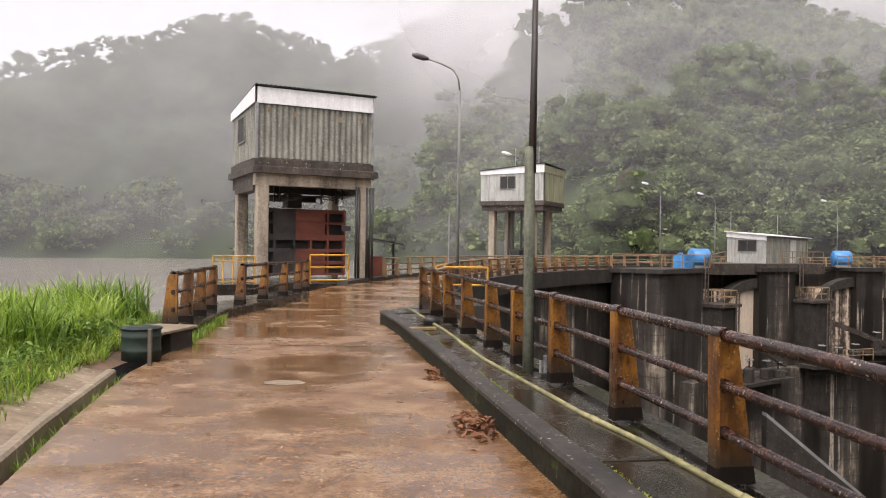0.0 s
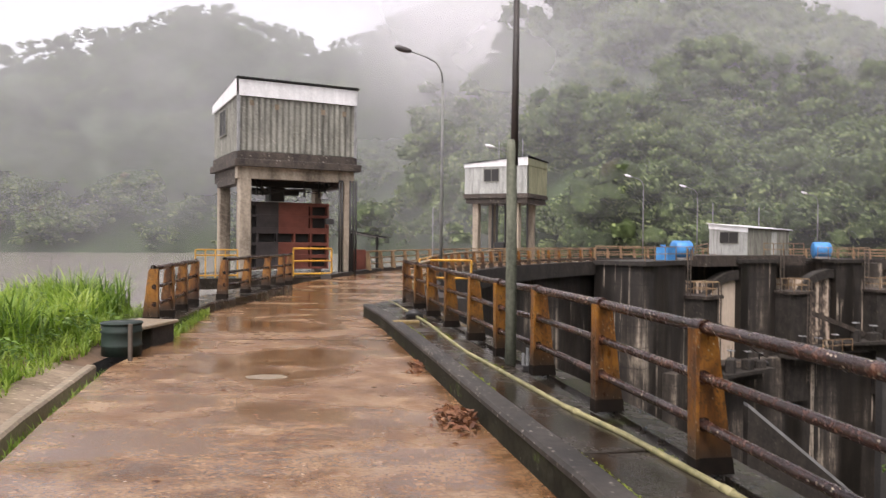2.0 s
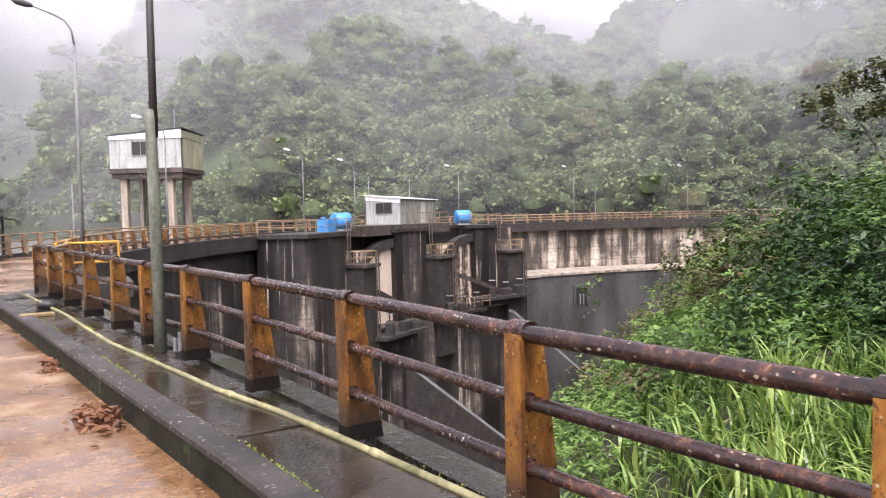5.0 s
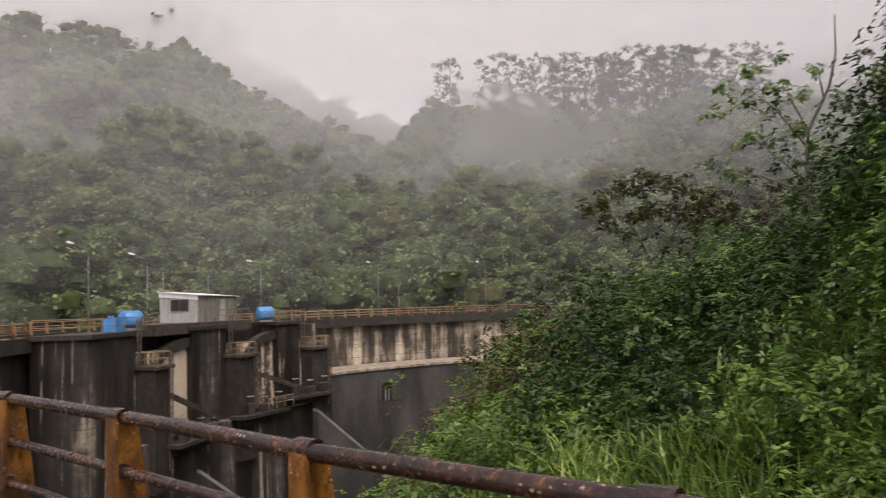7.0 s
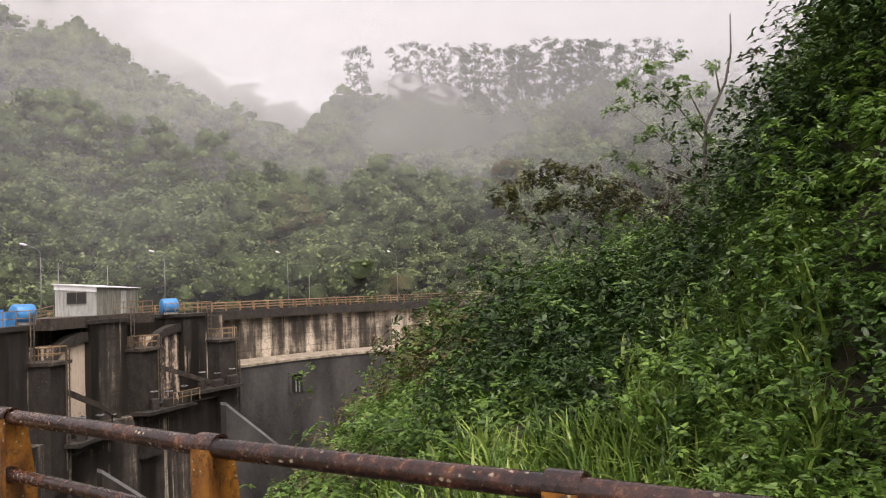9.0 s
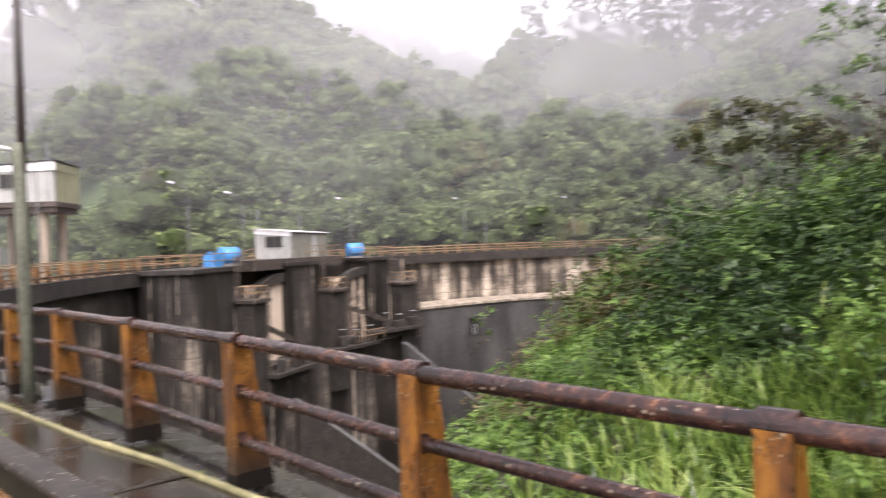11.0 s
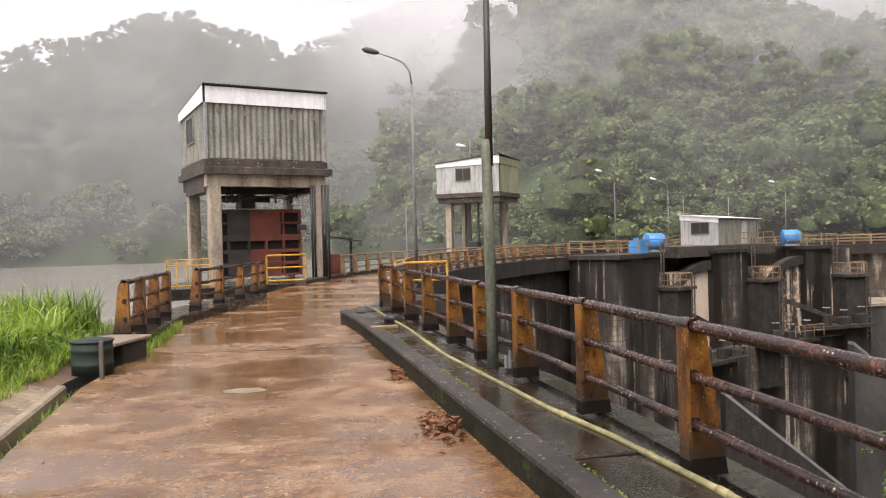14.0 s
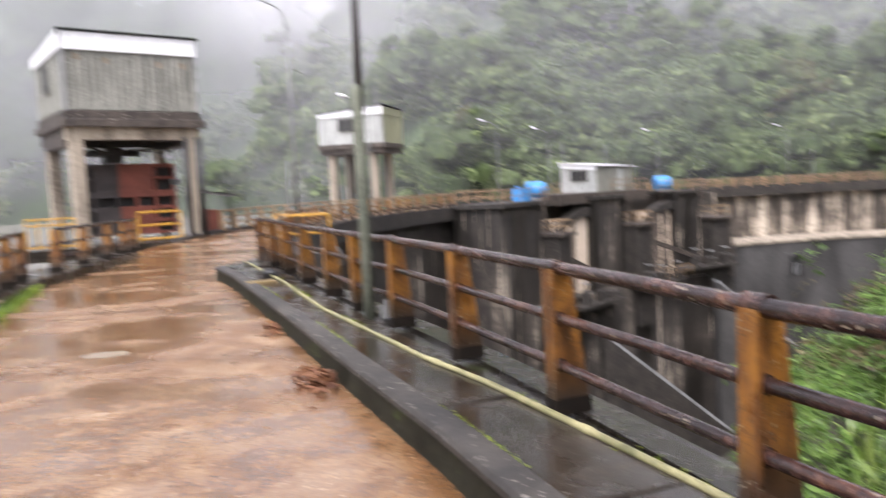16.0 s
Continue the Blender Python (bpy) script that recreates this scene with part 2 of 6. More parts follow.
def make_leaf(name, deep, mid, bright, rough=0.45, through=0.35, scale=0.08, stops=(0.25, 0.52, 0.82), vary=0.3, spec=0.3):
    n = Nodes(name, rough, 0.0, 0.4)
    i = n.island()
    a = n.noise(scale, 3, 0.6)
    col = n.ramp(n.math('ADD', n.math('MULTIPLY', i, vary), n.math('MULTIPLY', a, 1.05 - vary)), (stops[0], deep), (stops[1], mid), (stops[2], bright))
    n.link(col, n.b.inputs["Base Color"])
    n.b.inputs["Specular IOR Level"].default_value = spec
    tr = n.t.nodes.new("ShaderNodeBsdfTranslucent")
    n.link(col, tr.inputs["Color"])
    mx = n.t.nodes.new("ShaderNodeMixShader")
    mx.inputs["Fac"].default_value = through
    n.link(n.b.outputs[0], mx.inputs[1])
    n.link(tr.outputs[0], mx.inputs[2])
    n.link(mx.outputs[0], n.t.nodes["Material Output"].inputs["Surface"])
    return n.m


def make_water():
    n = Nodes("muddy_lake_water", 0.12)
    w = n.noise(0.9, 4, 0.6, n.scaled(0.6, 1.6, 1))
    return n.done((0.3, 0.27, 0.245), None, w, 0.12, 0.1)


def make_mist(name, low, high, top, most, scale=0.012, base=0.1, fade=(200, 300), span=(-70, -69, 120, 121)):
    """A see-through sheet standing in for cloud and haze: denser with height, torn by noise, thinning out at the ends
    of its span of bearings.
    """
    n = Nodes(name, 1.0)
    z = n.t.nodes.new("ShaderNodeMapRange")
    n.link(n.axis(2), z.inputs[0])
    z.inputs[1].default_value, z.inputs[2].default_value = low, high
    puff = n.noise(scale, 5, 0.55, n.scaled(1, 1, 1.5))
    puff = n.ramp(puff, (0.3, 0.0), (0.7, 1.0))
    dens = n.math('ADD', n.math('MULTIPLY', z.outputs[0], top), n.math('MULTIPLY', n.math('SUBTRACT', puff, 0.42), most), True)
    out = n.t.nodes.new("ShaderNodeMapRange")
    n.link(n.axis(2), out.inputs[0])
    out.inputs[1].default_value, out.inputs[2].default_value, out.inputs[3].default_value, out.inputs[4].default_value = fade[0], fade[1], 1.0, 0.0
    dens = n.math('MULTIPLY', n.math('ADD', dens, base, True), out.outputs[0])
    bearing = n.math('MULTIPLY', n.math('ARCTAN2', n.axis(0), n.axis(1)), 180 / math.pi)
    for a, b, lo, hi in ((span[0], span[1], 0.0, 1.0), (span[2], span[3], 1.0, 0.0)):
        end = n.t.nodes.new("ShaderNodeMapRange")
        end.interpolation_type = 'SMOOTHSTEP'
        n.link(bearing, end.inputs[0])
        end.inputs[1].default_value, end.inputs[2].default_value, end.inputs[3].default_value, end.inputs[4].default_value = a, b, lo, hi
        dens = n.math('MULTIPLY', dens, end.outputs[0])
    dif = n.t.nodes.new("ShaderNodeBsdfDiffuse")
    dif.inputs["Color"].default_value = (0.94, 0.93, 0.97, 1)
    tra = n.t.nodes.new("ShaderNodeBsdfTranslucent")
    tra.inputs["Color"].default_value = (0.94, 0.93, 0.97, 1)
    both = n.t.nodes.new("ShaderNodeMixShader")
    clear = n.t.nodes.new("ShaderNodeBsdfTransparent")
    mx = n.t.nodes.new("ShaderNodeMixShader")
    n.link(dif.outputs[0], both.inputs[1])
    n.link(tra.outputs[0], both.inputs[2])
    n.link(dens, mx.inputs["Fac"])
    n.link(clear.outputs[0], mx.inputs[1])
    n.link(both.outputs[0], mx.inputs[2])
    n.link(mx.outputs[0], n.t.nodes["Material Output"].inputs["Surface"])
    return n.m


ROAD = make_road()
KERB = make_kerb()
SLAB = make_kerb("wet_slab_concrete", (0.009, 0.007, 0.005), (0.034, 0.027, 0.02), 0.25)
PALE = make_kerb("pale_edge_concrete", (0.12, 0.09, 0.06), (0.3, 0.24, 0.17), 0.3, 0.3, 0.3)
DAM = make_dam()
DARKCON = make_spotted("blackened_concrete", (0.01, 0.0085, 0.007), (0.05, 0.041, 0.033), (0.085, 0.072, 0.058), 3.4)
RUSTLAD = make_plain("dull_rusty_steel", (0.04, 0.032, 0.026), (0.15, 0.12, 0.095), 3, 0.7)
COLUMN = make_plain("column_concrete", (0.09, 0.07, 0.05), (0.46, 0.39, 0.3), 1.4, 0.75, 0, 0.18, 0.3, 9)
SLABDARK = make_spotted("mossy_roof_slab", (0.014, 0.01, 0.008), (0.085, 0.066, 0.052), (0.32, 0.29, 0.24), 6.0)
POST = make_post_paint()
RAIL = make_rail()
YELLOW = make_plain("chipped_yellow_tube", (0.33, 0.16, 0.02), (0.62, 0.34, 0.04), 2.5, 0.45)
FARRAIL = make_plain("faded_ochre_rail", (0.11, 0.068, 0.038), (0.36, 0.24, 0.125), 1.5, 0.6)
ZINC = make_sheet("dirty_corrugated_sheet", (0.09, 0.088, 0.07), (0.28, 0.275, 0.235), 0.7)
ZINCPALE = make_sheet("pale_corrugated_sheet", (0.24, 0.245, 0.225), (0.45, 0.455, 0.43), 0.5)
WHITE = make_sheet("white_fascia_paint", (0.6, 0.6, 0.6), (0.84, 0.84, 0.84), 0.15)
GATE = make_plain("rusted_red_gate", (0.11, 0.03, 0.02), (0.27, 0.085, 0.055), 0.9, 0.55)
GATEDARK = make_plain("dark_gate_steel", (0.03, 0.026, 0.026), (0.09, 0.075, 0.07), 1.2, 0.55)
BLACK = make_plain("black_steel_and_openings", (0.01, 0.01, 0.01), (0.03, 0.028, 0.026), 2, 0.5)
GALV = make_plain("galvanised_steel", (0.2, 0.2, 0.2), (0.38, 0.38, 0.38), 3, 0.45, 0.3)
BLUE = make_plain("blue_plastic", (0.03, 0.16, 0.4), (0.07, 0.3, 0.62), 1.5, 0.4)
PIPEY = make_plain("mossy_yellow_pipe", (0.07, 0.07, 0.025), (0.36, 0.32, 0.16), 2.2, 0.45)
# Hillside ground, its colour darkened for the shade between shrubs.
SHADED_LITTER = make_plain("litter_with_shrub_shade", (0.012, 0.012, 0.006), (0.06, 0.05, 0.025), 0.7, 0.9, 0, 1, 0.5, 8)
SOIL = make_plain("wet_brown_soil", (0.05, 0.03, 0.018), (0.19, 0.12, 0.075), 0.7, 0.8, 0, 1, 0.5, 8)
FOREST_FLOOR = make_plain("forest_floor", (0.02, 0.034, 0.012), (0.045, 0.07, 0.026), 0.15, 0.9)
BARK = make_plain("grey_bark", (0.05, 0.045, 0.038), (0.17, 0.15, 0.125), 3, 0.8)
WATER = make_water()

# ---- mesh building ----


class Shape:
    """Collects vertices and faces for one mesh."""

    def __init__(self):
        self.v, self.f = [], []

    def add(self, verts, faces):
        k = len(self.v)
        self.v += [tuple(p) for p in verts]
        self.f += [tuple(i + k for i in f) for f in faces]
        return self

    def box(self, x0, y0, z0, x1, y1, z1, m=None):
        p = [Vector((x, y, z)) for z in (z0, z1) for x, y in ((x0, y0), (x1, y0), (x1, y1), (x0, y1))]
        p = [m @ q for q in p] if m else p
        return self.add(p, [(3, 2, 1, 0), (4, 5, 6, 7), (0, 1, 5, 4), (1, 2, 6, 5), (2, 3, 7, 6), (3, 0, 4, 7)])

    def bevel_box(self, x0, y0, z0, x1, y1, z1, c, m=None):
        """A box with chamfered upright and top edges."""
        def ring(d, z):
            a, b, e, f = x0 + d, y0 + d, x1 - d, y1 - d
            return [(a + c, b, z), (e - c, b, z), (e, b + c, z), (e, f - c, z), (e - c, f, z), (a + c, f, z), (a, f - c, z), (a, b + c, z)]
        p = [Vector(q) for q in ring(0, z0) + ring(0, z1 - c) + ring(c, z1)]
        p = [m @ q for q in p] if m else p
        fs = [tuple(range(7, -1, -1)), tuple(range(16, 24))]
        for s in (0, 8):
            fs += [(s + i, s + (i + 1) % 8, s + 8 + (i + 1) % 8, s + 8 + i) for i in range(8)]
        return self.add(p, fs)

    def tube(self, pts, r, seg=8, caps=True):
        pts = [Vector(p) for p in pts]
        rs = r if isinstance(r, (list, tuple)) else [r] * len(pts)
        vs, fs, side = [], [], None
        for i, p in enumerate(pts):
            d = (pts[min(i + 1, len(pts) - 1)] - pts[max(i - 1, 0)]).normalized()
            if side is None or abs(side.dot(d)) > 0.9:
                side = d.orthogonal().normalized()
            side = (side - d * side.dot(d)).normalized()
            up = d.cross(side)
            vs += [p + (side * math.cos(a) + up * math.sin(a)) * rs[i] for a in (2 * math.pi * k / seg for k in range(seg))]
        for i in range(len(pts) - 1):
            fs += [(i * seg + k, i * seg + (k + 1) % seg, (i + 1) * seg + (k + 1) % seg, (i + 1) * seg + k) for k in range(seg)]
        if caps:
            fs += [tuple(range(seg - 1, -1, -1)), tuple(range((len(pts) - 1) * seg, len(pts) * seg))]
        return self.add(vs, fs)

    def prism(self, poly, z0, z1):
        """An upright prism over a counter-clockwise outline."""
        k = len(poly)
        vs = [(x, y, z0) for x, y in poly] + [(x, y, z1) for x, y in poly]
        fs = [tuple(range(k - 1, -1, -1)), tuple(range(k, 2 * k))] + [(i, (i + 1) % k, k + (i + 1) % k, k + i) for i in range(k)]
        return self.add(vs, fs)

    def sweep(self, path, profile, caps=True):
        """A profile (sideways, up) carried level along a path; sideways is to the right of the way."""
        path = [Vector((*p[:2], p[2] if len(p) > 2 else 0.0)) for p in path]
        k, vs, fs = len(profile), [], []
        for i, p in enumerate(path):
            d = path[min(i + 1, len(path) - 1)] - path[max(i - 1, 0)]
            right = Vector((d.y, -d.x, 0)).normalized()
            vs += [p + right * u + Vector((0, 0, w)) for u, w in profile]
        for i in range(len(path) - 1):
            fs += [(i * k + j, i * k + (j + 1) % k, (i + 1) * k + (j + 1) % k, (i + 1) * k + j) for j in range(k)]
        if caps:
            fs += [tuple(range(k)), tuple(range(len(vs) - 1, len(vs) - k - 1, -1))]
        return self.add(vs, fs)

    def mesh(self, name, material, smooth=False):
        me = bpy.data.meshes.new(name)
        me.from_pydata(self.v, [], self.f)
        bm = bmesh.new()
        bm.from_mesh(me)
        bmesh.ops.recalc_face_normals(bm, faces=bm.faces)
        bm.to_mesh(me)
        bm.free()
        me.materials.append(material)
        if smooth:
            me.shade_smooth()
        return me


def part(name, shape, material, parent, label="", smooth=False):
    ob = new(name, shape.mesh(name, material, smooth) if isinstance(shape, Shape) else shape)
    ob.parent = parent
    return tagged(ob, label) if label else ob


def thing(name, label, category, m=None, group="", shape=None, material=None, kind="", smooth=False):
    ob = new(name, shape.mesh(name, material, smooth) if shape else None)
    if m:
        ob.matrix_world = m
    return tagged(ob, label, category, group, kind)


def cloud_mesh(name, verts, quads, material):
    """A mesh from arrays of corners, four to a face."""
    me = bpy.data.meshes.new(name)
    nv, nf = len(verts), len(quads)
    me.vertices.add(nv)
    me.vertices.foreach_set("co", np.asarray(verts, np.float32).ravel())
    me.loops.add(nf * 4)
    me.loops.foreach_set("vertex_index", np.asarray(quads, np.int32).ravel())
    me.polygons.add(nf)
    me.polygons.foreach_set("loop_start", np.arange(0, nf * 4, 4, dtype=np.int32))
    me.update(calc_edges=True)
    me.materials.append(material)
    return me


def leaf_quads(rng, centre, normal, size, aspect=0.55, axis=None):
    """One diamond-like leaf at each centre, facing roughly along normal and growing along axis."""
    n = len(centre)
    normal = normal / np.maximum(np.linalg.norm(normal, axis=1, keepdims=True), 1e-6)
    a = np.cross(normal, rng.normal(size=(n, 3))) if axis is None else axis - normal * np.sum(axis * normal, axis=1, keepdims=True)
    a /= np.maximum(np.linalg.norm(a, axis=1, keepdims=True), 1e-6)
    b = np.cross(normal, a)
    s = np.asarray(size).reshape(-1, 1)
    bend = normal * s * 0.22
    v = np.stack([centre - a * s - bend, centre - a * s * 0.15 + b * s * aspect, centre + a * s - bend, centre - a * s * 0.15 - b * s * aspect], 1)
    return v.reshape(-1, 3), np.arange(n * 4).reshape(-1, 4)


# ---- the dam's arch: every place on it is given by an angle, a radius and a height ----
CX, CY, R_IN, R_OUT = 52.0, 24.0, 52.0, 57.0


def arc(a, r, z=0.0):
    a = radians(a)
    return Vector((CX - r * math.cos(a), CY + r * math.sin(a), z))


def arc_frame(a, r, z=0.0):
    """x runs along the crest, y away from the valley, z up."""
    t = radians(a)
    along, out = Vector((math.sin(t), math.cos(t), 0)), Vector((-math.cos(t), math.sin(t), 0))
    m = Matrix((along, out, Vector((0, 0, 1)))).transposed().to_4x4()
    return Matrix.Translation(arc(a, r, z)) @ m


def arc_body(a0, a1, r0, r1, z0, z1, step=1.5):
    """A curved block between two angles, radii and heights."""
    n = max(2, int(abs(a1 - a0) / step) + 1)
    s = Shape()
    path = [arc(a0 + (a1 - a0) * i / (n - 1), 52.0) for i in range(n)]
    return s.sweep(path, [(52.0 - r1, z0), (52.0 - r0, z0), (52.0 - r0, z1), (52.0 - r1, z1)])

# ---- ground, road, walkways ----
KERB_LINE = [(3.1, -8), (2.25, -4), (1.55, 0), (1.1, 3.2), (0.89, 4.6), (0.72, 5.5), (0.57, 6.3), (0.37, 7.4), (0.07, 9.1), (-0.38, 11.5), (-0.97, 14.6), (-1.46, 16.6)]
POSTS = [(2.95, -2.3), (2.58, -0.4), (2.25, 1.41), (1.95, 3.01), (1.735, 4.83), (1.475, 6.62), (1.17, 8.42), (0.87, 9.75), (0.6, 11.3), (0.28, 13.0), (-0.02, 14.8), (-0.3, 16.4), (-0.6, 18.0)]
LEFT_EDGE = [(-0.9, -8), (-2.0, 0), (-3.1, 5.3), (-3.5, 6.9), (-4.1, 9.8), (-4.3, 12.2), (-4.62, 14.2), (-4.95, 17.0), (-4.6, 20), (-4.35, 24.2), (-4.9, 27)]


def along(line, s):
    """The point and the way, s metres along a line."""
    for (x0, y0), (x1, y1) in zip(line, line[1:]):
        d = math.hypot(x1 - x0, y1 - y0)
        if s <= d:
            return Vector((x0 + (x1 - x0) * s / d, y0 + (y1 - y0) * s / d, 0)), Vector(((x1 - x0) / d, (y1 - y0) / d, 0))
        s -= d
    return Vector((x1, y1, 0)), Vector(((x1 - x0) / d, (y1 - y0) / d, 0))


deck = Shape()
deck.prism([(3.35, -8)] + [(x + 0.45, y) for x, y in KERB_LINE[1:]] + [(-0.9, 18.6)] + [tuple(arc(a, R_IN)[:2]) for a in (-4, -2, 0, 2, 4)] + [tuple(arc(4, R_OUT)[:2])] + LEFT_EDGE[::-1], -0.6, 0.0)
road = thing("road", "wet brown mud-stained concrete road with puddles", "road", shape=deck, material=ROAD, kind="structure")
crest = thing("crest_road", "wet concrete roadway along the curved dam crest", "road", shape=arc_body(4, 130, R_IN, R_OUT, -0.6, 0.0), material=ROAD, kind="structure")
patch = Shape()
patch.add([(-1.98 + (0.25 + 0.02 * math.sin(2.3 * k)) * math.cos(k * math.pi / 12), 9.2 + (0.17 + 0.02 * math.cos(1.7 * k)) * math.sin(k * math.pi / 12), 0.004) for k in range(24)], [tuple(range(24))])
part("road_patch", patch, PALE, road, "worn pale spot in the concrete")

for y0, x0, x1 in ((12.6, -4.28, -0.62), (20.5, -4.5, -0.3)):
    part("road_joint", Shape().box(x0, y0, 0.0, x1, y0 + 0.025, 0.004), SLAB, road, "dark joint across the concrete")

walk_s = Shape()
walk_s.sweep(KERB_LINE, [(0.0, -0.3), (1.3, -0.3), (1.3, 0.15), (0.2, 0.17), (0.2, 0.25), (0.18, 0.26), (0.035, 0.26), (0.008, 0.235)])
walkway = thing("walkway", "raised wet dark concrete walkway with mossy kerb edge", "walkway", shape=walk_s, material=KERB, kind="structure")
MOSSFACE = make_kerb("mossy_kerb_face", (0.006, 0.006, 0.004), (0.03, 0.028, 0.018), 0.6, 0.6, 0.12)
face = Shape().sweep(KERB_LINE, [(-0.006, -0.25), (0.01, -0.25), (0.014, 0.23), (0.002, 0.225)])
part("kerb_face", face, MOSSFACE, walkway, "dark mossy kerb face")
KERBTOP = make_spotted("chipped_kerb_top", (0.012, 0.01, 0.008), (0.05, 0.042, 0.034), (0.4, 0.36, 0.3), 16.0)
part("kerb_top", Shape().sweep(KERB_LINE, [(-0.01, 0.2), (-0.01, 0.238), (0.012, 0.262), (0.03, 0.267), (0.185, 0.266), (0.203, 0.25), (0.203, 0.2)]), KERBTOP, walkway, "chipped lichen-spotted kerb top")
tip = Shape()
tip.prism([(-1.46, 16.6), (0.0, 16.9), (-0.2, 18.9), (-0.75, 19.0), (-1.15, 18.0)], -0.3, 0.2)
part("walkway_end", tip, KERB, walkway)
ledge = Shape().sweep([(x + 0.14, y) for x, y in POSTS[1:]], [(0.0, -0.4), (0.36, -0.4), (0.36, 0.14), (0.0, 0.19)])
part("outer_ledge", ledge, SLAB, walkway, "outer concrete ledge under the railing")

# slabs over the cable trench
rng0 = random.Random(4)
s_at, total = 6.0, 24.0
while s_at < total:
    length = rng0.uniform(1.15, 1.9)
    mid, d = along(KERB_LINE, s_at + length / 2)
    m = Matrix.Translation(mid + Vector((d.y, -d.x, 0)) * 0.5 + Vector((0, 0, 0.185))) @ Matrix.Rotation(math.atan2(d.y, d.x), 4, 'Z') @ Euler((rng0.uniform(-0.012, 0.012), rng0.uniform(-0.01, 0.01), rng0.uniform(-0.012, 0.012))).to_matrix().to_4x4()
    cover = part("cover_slab", Shape().bevel_box(-length / 2 + 0.012, -0.31, 0, length / 2 - 0.012, 0.3, 0.05, 0.012), SLAB, walkway)
    cover.matrix_world = m
    s_at += length

# mossy pipe beside the posts
pipe_pts = [(x, y, 0.245) for x, y in ((2.65, -1), (2.33, 1), (1.9, 3.4), (1.7, 4.4), (1.44, 5.6), (1.15, 6.6), (0.92, 7.65), (0.46, 9.7), (0.22, 11.2), (-0.02, 12.85), (-0.42, 15.0), (-0.77, 16.9), (-0.95, 17.6))]
pipe = thing("conduit_pipe", "yellowed mossy plastic pipe lying along the walkway", "pipe")
part("pipe_run", Shape().tube(pipe_pts, 0.024, 10), PIPEY, pipe, smooth=True)
for i in range(9):
    p, d = along([q[:2] for q in pipe_pts], 1.2 + 2.1 * i)
    part("pipe_socket", Shape().tube([p - d * 0.05 + Vector((0, 0, 0.245)), p + d * 0.05 + Vector((0, 0, 0.245))], 0.03, 10), PIPEY, pipe, smooth=True)

block = thing("timber_offcut", "short yellow-brown timber block lying on the walkway", "timber", Matrix.Translation((-0.42, 13.15, 0.235)) @ Matrix.Rotation(radians(8), 4, 'Z'), shape=Shape().bevel_box(-0.24, -0.09, 0, 0.22, 0.09, 0.045, 0.01), material=make_plain("wet_timber", (0.1, 0.065, 0.02), (0.3, 0.21, 0.08), 4, 0.6))
rock = Shape().tube([(-0.32, 14.2, 0.2), (-0.3, 14.25, 0.27), (-0.29, 14.27, 0.33), (-0.28, 14.28, 0.36)], [0.16, 0.17, 0.11, 0.02], 9)
thing("rubber_lump", "black wet rubber lump over the pipe", "debris", shape=rock, material=BLACK, smooth=True)

# left side: gutter, pale kerb, ledge under the lake railing
lk = Shape().sweep(LEFT_EDGE[:5], [(-0.29, -0.45), (-0.17, -0.45), (-0.165, 0.015), (-0.19, 0.04), (-0.27, 0.045), (-0.29, 0.03)])
kerb_left = thing("kerb", "thin pale worn concrete kerb beside a mossy gutter", "kerb", shape=lk, material=PALE, kind="structure")
gut = Shape().sweep(LEFT_EDGE[:5], [(-0.17, -0.6), (-0.002, -0.6), (-0.002, -0.28), (-0.17, -0.28)])
part("gutter_bed", gut, SLAB, kerb_left, "dark wet gutter")
verge = Shape().sweep(LEFT_EDGE[:5], [(-0.95, -0.3), (-0.292, -0.3), (-0.292, 0.015), (-0.6, 0.075), (-0.95, 0.11)])
part("verge", verge, make_spotted("trodden_pale_soil", (0.11, 0.075, 0.045), (0.3, 0.23, 0.155), (0.4, 0.33, 0.24), 9.0), kerb_left, "trodden pale earth strip")
rk = Shape().sweep(LEFT_EDGE[5:10], [(-1.1, -0.6), (0.0, -0.6), (0.0, 0.18), (-0.05, 0.2), (-1.1, 0.2)])
kerb_lake = thing("kerb_lake", "dark mossy concrete ledge carrying the lake railing", "kerb", shape=rk, material=KERB, kind="structure")

# drum and flat stone at the bank
GREEN = make_plain("dark_green_drum_paint", (0.006, 0.012, 0.009), (0.016, 0.032, 0.024), 3, 0.65)
drum = thing("oil_drum", "cut-down dark green steel drum at the road edge", "drum", Matrix.Translation((-4.33, 10.75, 0)))
part("drum_body", Shape().tube([(0, 0, 0.02), (0, 0, 0.14), (0, 0, 0.16), (0, 0, 0.18), (0, 0, 0.33), (0, 0, 0.35), (0, 0, 0.37), (0, 0, 0.46)], [0.265, 0.265, 0.28, 0.265, 0.265, 0.28, 0.265, 0.265], 20), GREEN, drum, smooth=True)
part("drum_rim", Shape().tube([(0, 0, 0.45), (0, 0, 0.465), (0, 0, 0.48)], [0.275, 0.287, 0.275], 20), GREEN, drum, smooth=True)
stake = thing("steel_stake", "upright grey steel stake in front of the drum", "stake", shape=Shape().bevel_box(-4.07, 10.3, -0.1, -4.02, 10.35, 0.5, 0.006), material=RUSTLAD)
stone = thing("flat_slab", "pale flat concrete slab resting on a block", "slab", Matrix.Translation((-4.35, 11.9, 0.0)) @ Matrix.Rotation(radians(-9), 4, 'Z'))
part("slab_top", Shape().bevel_box(-0.5, -0.55, 0.3, 0.2, 0.55, 0.345, 0.012), PALE, stone)
part("slab_block", Shape().bevel_box(-0.45, -0.2, -0.1, 0.14, 0.5, 0.3, 0.02), DARKCON, stone)

